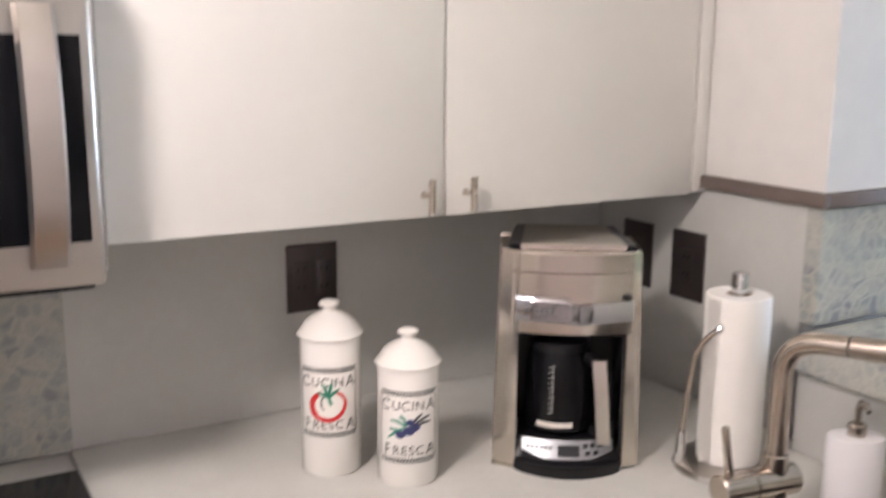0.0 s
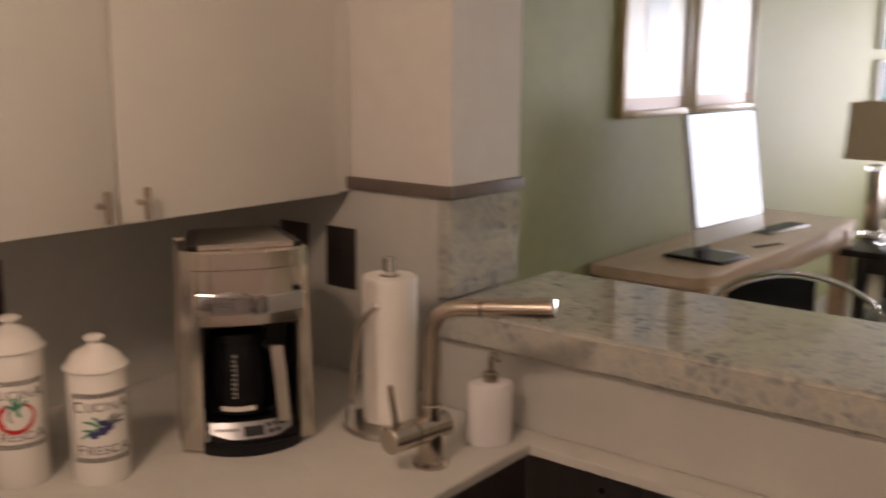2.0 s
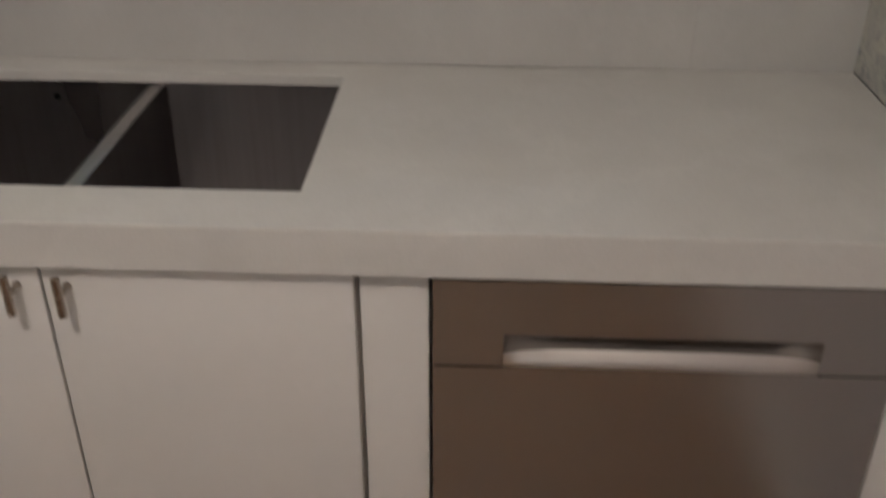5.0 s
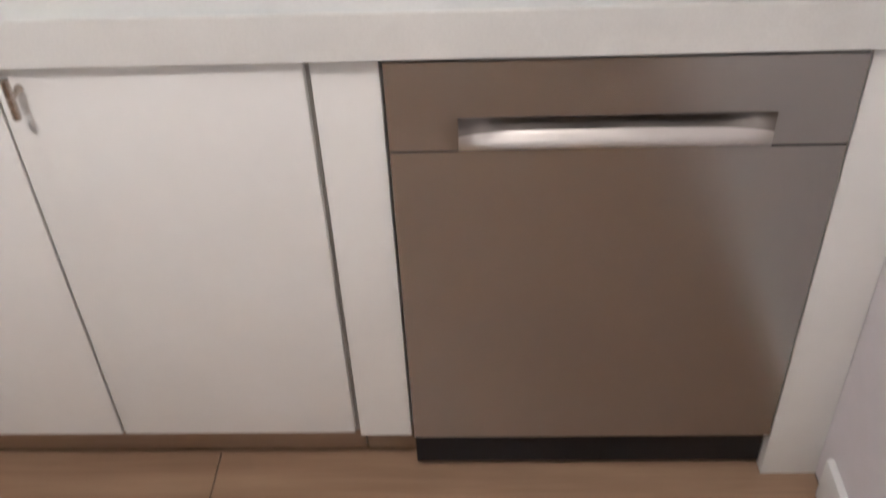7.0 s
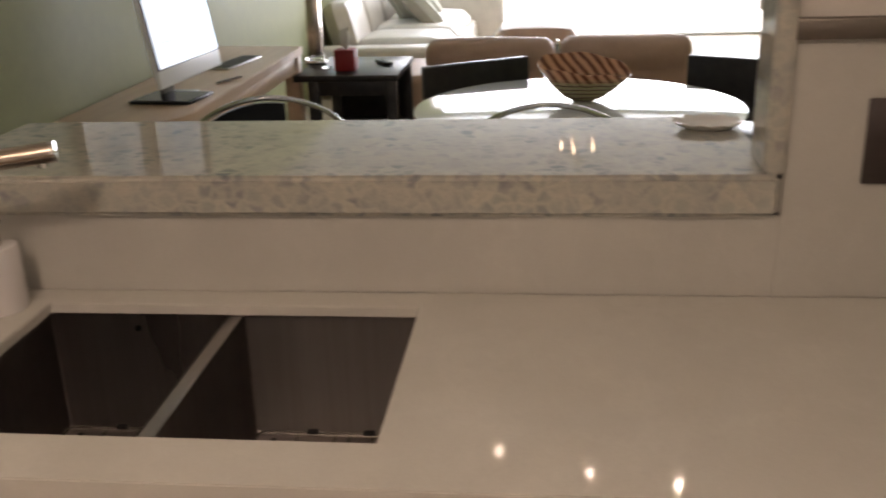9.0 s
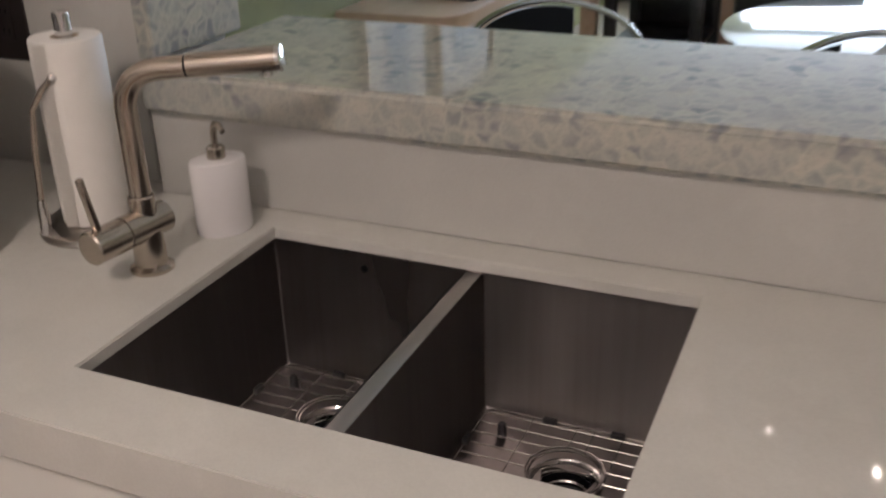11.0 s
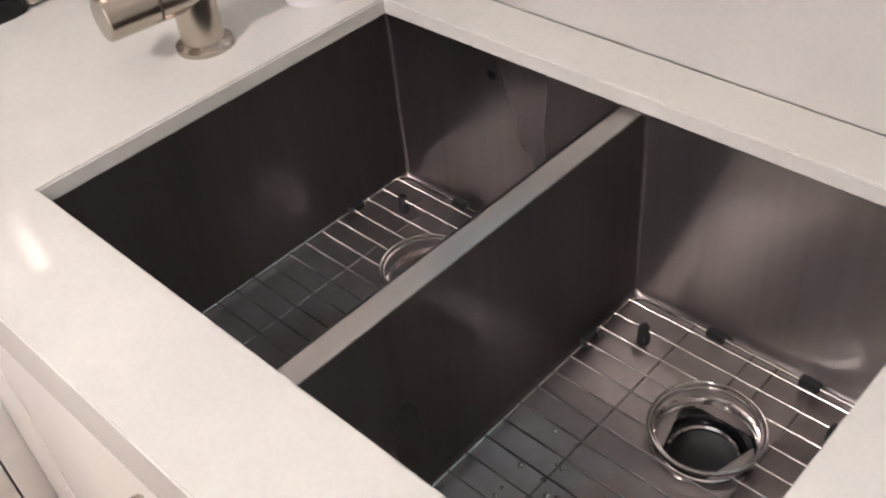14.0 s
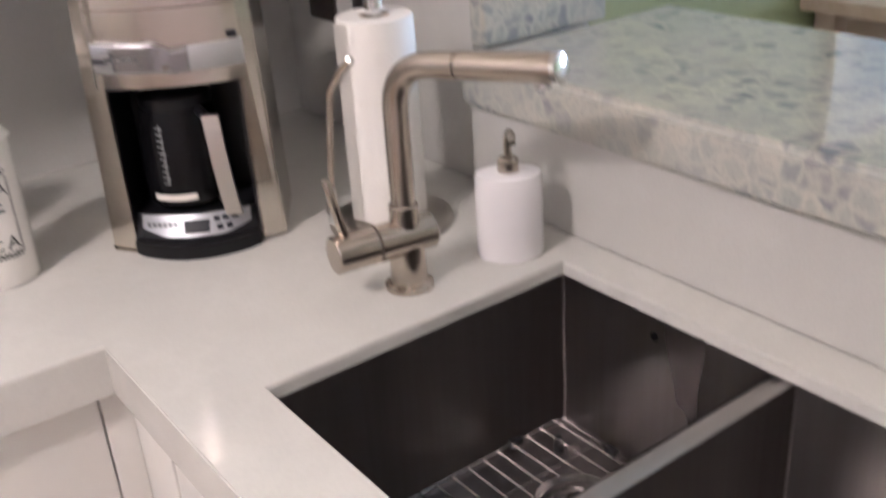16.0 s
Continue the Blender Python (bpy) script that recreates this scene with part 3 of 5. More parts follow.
DX = -0.602
base_unit("sink_cabinet", "white two-door base cabinet under the double sink", DX, -0.02, -1.597, -0.75, [(-1.594, -1.191, -1.222), (-1.187, -0.764, -1.156)], "x")
base_unit("corner_cabinet", "white base cabinet in the worktop corner", -1.140, -0.66, -0.615, -0.02, [(-1.137, -0.6585, -1.10)], "y")
fl = thing("filler_panel", "narrow white filler panel beside the dishwasher", "panel", (DX, -1.645, 0.0))
part("panel", box(DX - 0.014, -0.03, -1.690, -1.601, 0.11, 0.846, 0.002), LACQUER, fl)
part("plinth", box(DX + 0.05, DX + 0.066, -1.690, -1.601, 0.0, 0.109), FLOORWOOD, fl, "brown wooden toe kick")
fl = thing("filler_panel", "white end panel between dishwasher and wall", "panel", (DX, -2.34, 0.0))
part("panel", box(DX - 0.014, -0.03, -2.401, -2.304, 0.0, 0.846, 0.002), LACQUER, fl)
fl = thing("filler_panel", "white corner filler between the base cabinets", "panel", (DX, -0.69, 0.0))
part("panel", box(DX - 0.018, DX + 0.03, -0.748, -0.617, 0.11, 0.846, 0.002), LACQUER, fl)
part("panel", box(-0.656, DX - 0.018, -0.635, -0.617, 0.11, 0.846, 0.002), LACQUER, fl)
part("plinth", box(DX - 0.01, DX + 0.03, -0.748, -0.617, 0.0, 0.109), FLOORWOOD, fl, "brown wooden toe kick")

# dishwasher with a scooped pocket handle
dw = thing("dishwasher", "stainless steel dishwasher with a recessed pocket handle", "dishwasher", (-0.34, -1.997, 0.0))
part("body", box(DX + 0.002, -0.05, -2.300, -1.694, 0.02, 0.843), BLACK, dw)
PY0, PY1, PZ0, PZ1 = -2.200, -1.788, 0.706, 0.756


def dishwasher_door():
    xf = DX - 0.022
    bm = bmesh.new()
    ys, zs = [-2.299, PY0, PY1, -1.695], [0.115, 0.7045, PZ0, PZ1, 0.838]
    for i in range(3):
        for j in range(4):
            if i == 1 and j == 2:
                continue
            bm.faces.new([bm.verts.new(p) for p in ((xf, ys[i], zs[j]), (xf, ys[i + 1], zs[j]), (xf, ys[i + 1], zs[j + 1]), (xf, ys[i], zs[j + 1]))])
    xb = DX
    o = [(ys[0], zs[0]), (ys[3], zs[0]), (ys[3], zs[4]), (ys[0], zs[4])]
    for k in range(4):
        a, b = o[k], o[(k + 1) % 4]
        bm.faces.new([bm.verts.new(p) for p in ((xf, *a), (xb, *a), (xb, *b), (xf, *b))])
    bmesh.ops.remove_doubles(bm, verts=bm.verts, dist=0.0002)
    return bm


ddoor = part("door", dishwasher_door(), DWSTEEL, dw, "dark brushed steel door")


def pocket(lower):
    """A scoop: below a bright lip that slopes in, above it a hollow whose shade is put into its colour; both taper at
    the ends.
    """
    bm = bmesh.new()
    xf = DX - 0.0225
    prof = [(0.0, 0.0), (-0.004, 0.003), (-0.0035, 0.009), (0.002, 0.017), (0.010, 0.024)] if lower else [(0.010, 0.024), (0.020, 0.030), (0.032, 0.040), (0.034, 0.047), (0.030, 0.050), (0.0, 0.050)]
    grid = []
    for i in range(33):
        u = i / 32
        e = min(1.0, math.sin(math.pi * u) * 2.2) ** 0.6
        sag = 0.006 * (2 * u - 1) ** 2
        grid.append([bm.verts.new((xf + d * e, PY0 + (PY1 - PY0) * u, PZ0 + h - (sag * (1 - abs(h - 0.017) / 0.017) if 0 < h < 0.03 else 0.0))) for d, h in prof])
    for a, b in zip(grid, grid[1:]):
        for k in range(len(prof) - 1):
            bm.faces.new((a[k], b[k], b[k + 1], a[k + 1]))
    return bm


part("pocket_handle", pocket(True), STEEL, ddoor, "bright scooped pocket handle")
# the hollow is door steel too; a darker metal paints in its shade
part("pocket_shade", pocket(False), CAPMETAL, ddoor, "steel inside of the handle pocket, shade put into its dark colour")
part("seam", box(DX - 0.0232, DX - 0.0222, -2.298, PY0, 0.7035, 0.7047), BLACK, ddoor)
part("seam", box(DX - 0.0232, DX - 0.0222, PY1, -1.696, 0.7035, 0.7047), BLACK, ddoor)
part("kick_plate", box(DX + 0.04, DX + 0.05, -2.298, -1.696, 0.02, 0.112), BLACK, dw)

# double sink
sink = thing("double_sink", "undermounted stainless double-bowl sink with square corners", "sink", (-0.32, -1.19, 0.665))
DIV0, DIV1, SZ, ST = -1.208, -1.183, 0.658, THIN - 0.004


def bowl(y0, y1, drain):
    """Four walls, a rounded floor edge and a floor dished toward its drain."""
    bm = bmesh.new()
    x0, x1 = S_X0 - 0.005, S_X1 + 0.007
    loops = []
    for inset, z, r in ((0, ST, 0.004), (0, SZ + 0.010, 0.004), (0.003, SZ + 0.003, 0.006), (0.010, SZ, 0.010)):
        pts = []
        for cx, cy, a0 in ((x1 - inset - r, y1 - inset - r, 0), (x0 + inset + r, y1 - inset - r, 90), (x0 + inset + r, y0 + inset + r, 180), (x1 - inset - r, y0 + inset + r, 270)):
            for k in range(5):
                a = radians(a0 + k * 22.5)
                pts.append((cx + r * math.cos(a), cy + r * math.sin(a), z))
        loops.append([bm.verts.new(p) for p in pts])
    ring = []
    dx, dy = drain
    for v in loops[-1]:
        a = math.atan2(v.co.y - dy, v.co.x - dx)
        ring.append(bm.verts.new((dx + 0.050 * math.cos(a), dy + 0.050 * math.sin(a), SZ - 0.003)))
    loops.append(ring)
    n = len(ring)
    for a, b in zip(loops, loops[1:]):
        for k in range(n):
            bm.faces.new((a[k], a[(k + 1) % n], b[(k + 1) % n], b[k]))
    return bm


DR_R, DR_L = (-0.221, -1.374), (-0.222, -1.012)
part("bowl", bowl(S_Y0 - 0.005, DIV0 - 0.001, DR_R), SINKSTEEL, sink, angle=60)
part("bowl", bowl(DIV1 + 0.001, S_Y1 + 0.007, DR_L), SINKSTEEL, sink, angle=60)
part("divider", box(S_X0 - 0.005, S_X1 + 0.007, DIV0, DIV1, 0.70, THIN - 0.0035, 0.003), RIM, sink, "flat brushed steel divider top")
for q in ((S_X0 - 0.03, S_X0 - 0.002, S_Y0 - 0.03, S_Y1 + 0.03), (S_X1 + 0.002, S_X1 + 0.03, S_Y0 - 0.03, S_Y1 + 0.03), (S_X0 - 0.002, S_X1 + 0.002, S_Y0 - 0.03, S_Y0 - 0.002), (S_X0 - 0.002, S_X1 + 0.002, S_Y1 + 0.002, S_Y1 + 0.03)):
    part("rim", box(*q, ST - 0.001, THIN - 0.0002), SINKSTEEL, sink)
for dx, dy in (DR_R, DR_L):
    dr = part("drain", lathe([(0.053, -0.002), (0.052, 0.002), (0.048, 0.003), (0.0445, -0.001), (0.0425, -0.008), (0.041, -0.014)], 48, (dx, dy, SZ)), CHROME, sink, "polished steel drain flange")
    part("basket", lathe([(0.041, -0.0142), (0.0385, -0.016), (0.0375, -0.022), (0.0385, -0.048), (0.0, -0.050)], 40, (dx, dy, SZ)), BLACKGLOSS, dr, "dark drain basket wall")
    part("ring", lathe([(0.0383, -0.024), (0.0345, -0.0225), (0.0325, -0.0245), (0.0345, -0.027), (0.0383, -0.0265)], 40, (dx, dy, SZ)), CHROME, dr, "bright inner drain ring")
    part("strainer", lathe([(0.0, -0.043), (0.020, -0.043), (0.030, -0.040), (0.0375, -0.034)], 32, (dx, dy, SZ)), RUBBER, dr, "black rubber drain guard")
part("overflow_hole", tube([(S_X1 + 0.008, -1.015, 0.866), (S_X1 + 0.0055, -1.015, 0.866)], 0.006, 16), BLACK, sink, "small dark hole")


def sink_rack(y0, y1, drain, label):
    """A chrome wire grid with a ring round the drain, on rubber feet and bumpers."""
    x0, x1, z = -0.523, -0.114, 0.674
    rk = thing("sink_rack", label, "sink rack", ((x0 + x1) / 2, (y0 + y1) / 2, SZ), group="racks in the sink bowls")
    r = 0.016
    pts = []
    for cx, cy, a0 in ((x1 - r, y1 - r, 0), (x0 + r, y1 - r, 90), (x0 + r, y0 + r, 180), (x1 - r, y0 + r, 270)):
        pts += [(cx + r * math.cos(radians(a0 + k * 18)), cy + r * math.sin(radians(a0 + k * 18)), z) for k in range(6)]
    part("rim_wire", tube(pts, 0.0021, 8, closed=True), WIRE, rk)
    dx, dy = drain
    R = 0.0535
    for rad, dz in ((R, 0.0032), (R - 0.0036, 0.0)):
        ring = [(dx + rad * math.cos(2 * math.pi * k / 44), dy + rad * math.sin(2 * math.pi * k / 44), z + dz) for k in range(44)]
        part("drain_ring", tube(ring, 0.0017, 8, closed=True), WIRE, rk)
    for k in range(16):
        x = x1 - 0.012 - k * 0.0258
        half = math.sqrt(max(0.0, R * R - (x - dx) ** 2))
        spans = [(y0, y1)] if half == 0 else [(y0, dy - half), (dy + half, y1)]
        for a, b in spans:
            part("wire", tube([(x, a, z + 0.0022), (x, b, z + 0.0022)], 0.00115, 6), WIRE, rk)
    for y in (y1 - 0.073, y0 + 0.073):
        half = math.sqrt(max(0.0, R * R - (y - dy) ** 2))
        spans = [(x0, x1)] if half == 0 else [(x0, dx - half), (dx + half, x1)]
        for a, b in spans:
            part("cross_wire", tube([(a, y, z - 0.0014), (b, y, z - 0.0014)], 0.0011, 6), WIRE, rk)
    for y in (dy + 0.013, dy - 0.013):
        part("short_wire", tube([(x1, y, z - 0.0014), (dx + math.sqrt(R * R - 0.013 ** 2), y, z - 0.0014)], 0.0011, 6), WIRE, rk)
    for fx, fy, sx, sy in ((x1 + 0.0006, y1 - 0.098, 0.010, 0.021), (x1 + 0.0006, y1 - 0.200, 0.010, 0.021), (x0 - 0.0006, y1 - 0.09, 0.010, 0.021), (x0 - 0.0006, y1 - 0.19, 0.010, 0.021), (x1 - 0.082, y1 + 0.0004, 0.021, 0.009), (x1 - 0.082, y0 - 0.0004, 0.021, 0.009)):
        part("bumper", box(fx - sx / 2, fx + sx / 2, fy - sy / 2, fy + sy / 2, z - 0.0055, z + 0.0055, 0.0025), RUBBER, rk, "black rubber bumper")
    for fx, fy in ((x1 - 0.038, y1 - 0.037), (x1 - 0.038, y0 + 0.037), (x0 + 0.038, y1 - 0.037), (x0 + 0.038, y0 + 0.037)):
        part("foot", lathe([(0.0, SZ - z), (0.0068, SZ - z), (0.0072, SZ - z + 0.004), (0.0060, 0.005), (0.0045, 0.0075), (0.0, 0.0078)], 14, (fx, fy, z)), RUBBER, rk, "black rubber foot")
    return rk


sink_rack(-1.502, -1.2205, DR_R, "chrome wire rack with rubber feet in the sink bowl")
sink_rack(-1.150, -0.8655, DR_L, "chrome wire rack lying on the sink bowl floor")

drops = bmesh.new()
rng = random.Random(12)
for k in range(26):
    cx, cy, r = rng.uniform(-0.40, -0.30), rng.uniform(-1.345, -1.255), rng.uniform(0.0015, 0.0042)
    lathe([(r, 0.0), (r * 0.92, r * 0.16), (r * 0.6, r * 0.34), (0.0, r * 0.42)], 12, (cx, cy, SZ - 0.0006), bm=drops, sx=rng.uniform(0.8, 1.3))
solid("water_droplets", drops, CHROME_WATER, "water droplets beaded on the sink floor", "water", kind="stuff")

# single-lever faucet
fc = thing("faucet", "brushed nickel single-lever kitchen faucet with a long spout", "faucet", (-0.288, -0.777, CT))
fx, fy = -0.288, -0.777
part("base", lathe([(0.0, 0.0), (0.031, 0.0), (0.031, 0.005), (0.027, 0.008), (0.0235, 0.010), (0.0225, 0.060), (0.0, 0.062)], 36, (fx, fy, CT)), NICKEL, fc)
ax = Vector((0.985, -0.13, 0.0)).normalized()
mid = Vector((fx, fy, 0.984))
A, B = mid - ax * 0.098, mid + ax * 0.036
ring_at = mid - ax * 0.042
bd = tube([A, A + ax * 0.002, ring_at - ax * 0.002], [0.0215, 0.0235, 0.0235], 32)
part("lever_cap", bd, NICKEL, fc)
part("collar", tube([ring_at - ax * 0.002, ring_at + ax * 0.001], 0.0215, 32), TRIM, fc)
part("body", tube([ring_at + ax * 0.001, B - ax * 0.002, B], [0.0235, 0.0235, 0.0215], 32), NICKEL, fc)
lv = A + ax * 0.018 + Vector((0, 0, 0.015))
tip = lv + Vector((-0.021, -0.005, 0.086))
part("lever", tube([lv, lv.lerp(tip, 0.5), tip - (tip - lv) * 0.02, tip], [0.0062, 0.0056, 0.0054, 0.004], 14), NICKEL, fc)
tipw = Vector((-0.219, -0.983, 1.218))
top = Vector((fx, fy, 1.196))
dirn = (tipw - top).normalized()
rp = [Vector((fx, fy, 1.000)), Vector((fx, fy, 1.03)), Vector((fx, fy, 1.146))]
c0, c1, c2 = rp[-1], Vector((fx, fy, 1.199)), Vector((fx, fy, 1.199)) + dirn * 0.055
for k in range(1, 11):
    t = k / 10
    rp.append((1 - t) ** 2 * c0 + 2 * t * (1 - t) * c1 + t * t * c2)
cut = c2 + (tipw - c2) * 0.22
rp.append(cut)
part("riser", lathe([(0.0185, 0.0), (0.0185, 0.028), (0.0165, 0.030)], 28, (fx, fy, 0.998)), NICKEL, fc)
sp = part("spout", tube(rp, 0.0152, 24), NICKEL, fc)
part("seam_ring", tube([cut, cut + (tipw - cut).normalized() * 0.003], 0.0143, 24), BLACK, fc)
hd0 = cut + (tipw - cut).normalized() * 0.003
part("spray_head", tube([hd0, hd0.lerp(tipw, 0.9), tipw - dirn * 0.006], [0.0158, 0.0168, 0.0168], 24), NICKEL, fc)
part("end_cap", tube([tipw - dirn * 0.006, tipw, tipw + dirn * 0.002], [0.0172, 0.0172, 0.014], 24), CHROME, fc, "pale grey end cap")
aer = tipw - dirn * 0.022
part("aerator", tube([aer - Vector((0, 0, 0.012)), aer - Vector((0, 0, 0.021))], 0.009, 16), CHROME, fc)

# soap dispenser
so = thing("soap_dispenser", "white oval soap dispenser with a chrome pump", "soap dispenser", (-0.137, -0.797, CT), rz=-34, world_space=False)
part("bottle", lathe([(0.0, 0.0), (0.042, 0.0), (0.044, 0.003), (0.044, 0.112), (0.042, 0.1165), (0.036, 0.118), (0.0, 0.118)], 48, sx=1.0, sy=0.72), WHITEPLASTIC, so)
part("collar", lathe([(0.0, 0.1185), (0.014, 0.1185), (0.014, 0.134), (0.011, 0.137), (0.0, 0.137)], 24), NICKEL, so)
part("pump", tube([(0, 0, 0.137), (0, 0, 0.160), (0.002, -0.004, 0.170), (0.003, -0.018, 0.172), (0.003, -0.032, 0.166)], [0.0052, 0.0052, 0.0062, 0.0055, 0.004], 14), NICKEL, so)

# paper towel holder
ph = thing("paper_towel_holder", "brushed steel paper towel holder with a spring arm", "paper towel holder", (-0.192, -0.598, CT))
hx, hy = -0.192, -0.598
part("base", lathe([(0.0, 0.0), (0.088, 0.0), (0.090, 0.004), (0.088, 0.011), (0.080, 0.016), (0.0, 0.017)], 56, (hx, hy, CT)), STEEL, ph)
part("rod", tube([(hx, hy, CT + 0.017), (hx, hy, 1.240), (hx, hy, 1.249), (hx, hy, 1.251)], [0.0125, 0.0125, 0.0125, 0.010], 20), CHROME, ph)
foot = Vector((-0.267, -0.564, CT + 0.012))
part("arm_socket", tube([foot, foot + Vector((0, 0, 0.030)), foot + Vector((0.001, 0, 0.055))], [0.0095, 0.0085, 0.0065], 16), CHROME, ph)
part("spring_arm", tube([foot + Vector((0.001, 0, 0.055)), Vector((-0.264, -0.570, 1.05)), Vector((-0.260, -0.578, 1.120)), Vector((-0.252, -0.596, 1.150)), Vector((-0.245, -0.608, 1.163))], 0.0048, 12), NICKEL, ph)
part("tip_ball", lathe([(0.0, -0.008), (0.005, -0.006), (0.008, 0.0), (0.005, 0.006), (0.0, 0.008)], 16, (-0.2435, -0.611, 1.166)), CHROME, ph)
roll = thing("paper_towel_roll", "full white paper towel roll on the holder", "paper towel", (hx, hy, CT + 0.018))
prof = [(0.021, 0.018), (0.0505, 0.018), (0.0520, 0.021)] + [(0.0520 + 0.0005 * (k % 2), 0.03 + k * 0.021) for k in range(13)] + [(0.0520, 0.296), (0.0505, 0.300), (0.021, 0.300), (0.021, 0.018)]
part("paper", lathe(prof, 56, (hx, hy, CT)), PAPER, roll)
part("core", lathe([(0.0185, 0.0185), (0.0206, 0.0185), (0.0206, 0.2995), (0.0185, 0.2995), (0.0185, 0.0185)], 28, (hx, hy, CT)), SHADE, roll, "brown cardboard core")
flap = bmesh.new()
cols = []
for k in range(9):
    a = radians(192 - 2.6 * k)
    rad = 0.0530 + 0.0055 * (k / 8) ** 1.6
    cols.append([flap.verts.new((hx + rad * math.cos(a), hy + rad * math.sin(a), CT + z)) for z in (0.020, 0.11, 0.20, 0.297)])
for p, q in zip(cols, cols[1:]):
    for k in range(3):
        flap.faces.new((p[k], q[k], q[k + 1], p[k + 1]))
bmesh.ops.solidify(flap, geom=flap.faces[:], thickness=0.0005)
part("loose_sheet", flap, PAPER, roll, "loose end of the outer sheet")

# outlets and switches


def wall_plate(name, label, centre, axis, w, h, rockers):
    """axis 'y': on the north wall, 'x': on the pass-through wall."""
    ob = thing(name, label, "outlet", centre)
    cx, cy, cz = centre

    def slab(u0, u1, z0, z1, d0, d1, bev):
        if axis == "y":
            return box(cx + u0, cx + u1, cy - d1, cy - d0, cz + z0, cz + z1, bev)
        return box(cx - d1, cx - d0, cy + u0, cy + u1, cz + z0, cz + z1, bev)

    pl = part("plate", slab(-w / 2, w / 2, -h / 2, h / 2, 0.0004, 0.006, 0.002), PLATE, ob, "dark bronze wall plate")
    for u in rockers:
        part("insert", slab(u - 0.016, u + 0.016, -0.033, 0.033, 0.006, 0.0085, 0.0012), PLATE, pl)
        for z in (-0.017, 0.017):
            for q in (-0.006, 0.006):
                part("slot", slab(u + q - 0.001, u + q + 0.001, z - 0.004, z + 0.004, 0.0085, 0.0088, 0), LCD, pl)
        for z in (-h / 2 + 0.012, h / 2 - 0.012):
            part("screw", slab(u - 0.002, u + 0.002, z - 0.002, z + 0.002, 0.006, 0.0066, 0), PLATE, pl)
    return ob


wall_plate("wall_outlet", "dark bronze double wall plate on the grey backsplash", (-0.691, 0.0, 1.172), "y", 0.102, 0.130, (-0.023, 0.023))
wall_plate("wall_outlet", "black outlet plate on the backsplash in the corner", (0.0, -0.135, 1.178), "x", 0.090, 0.136, (0.0,))
wall_plate("wall_outlet", "black outlet plate on the pillar backsplash", (0.0, -0.285, 1.180), "x", 0.090, 0.138, (0.0,))
wall_plate("wall_outlet", "dark bronze outlet plate beside the bar ledge", (SPL, -2.282, 1.182), "x", 0.104, 0.138, (0.0,))


# ---- things on the worktop ----


def bent_text(words, size, r, z, turn, material, parent, name, spread=1.0):
    """Letters laid round an upright cylinder of radius r, facing -y turned by turn."""
    cu = bpy.data.curves.new(name, "FONT")
    cu.body, cu.size, cu.align_x = words, size, "CENTER"
    cu.space_character = spread
    tmp = new(name, cu)
    dg = bpy.context.evaluated_depsgraph_get()
    me = bpy.data.meshes.new_from_object(tmp.evaluated_get(dg))
    bpy.data.objects.remove(tmp)
    bm = bmesh.new()
    bm.from_mesh(me)
    bmesh.ops.subdivide_edges(bm, edges=bm.edges, cuts=1)
    for v in bm.verts:
        a = v.co.x / r + turn
        v.co = Vector((math.sin(a) * r, -math.cos(a) * r, z + v.co.y))
    return part(name, bm, material, parent)


def on_can(r, u, z):
    return Vector((math.sin(u / r) * r, -math.cos(u / r) * r, z))


def ribbon(points, width, r, material, parent, name):
    """A painted stroke round a cylinder: points of (u, z)."""
    bm = bmesh.new()
    prev = None
    n = len(points)
    for k, (u, z) in enumerate(points):
        a, b = points[max(k - 1, 0)], points[min(k + 1, n - 1)]
        d = Vector((b[0] - a[0], b[1] - a[1])).normalized()
        w = width * (0.45 + 0.55 * math.sin(math.pi * (k + 0.5) / n))
        p, q = (u - d.y * w / 2, z + d.x * w / 2), (u + d.y * w / 2, z - d.x * w / 2)
        cur = (bm.verts.new(on_can(r, *p)), bm.verts.new(on_can(r, *q)))
        if prev:
            bm.faces.new((prev[0], prev[1], cur[1], cur[0]))
        prev = cur
    return part(name, bm, material, parent)


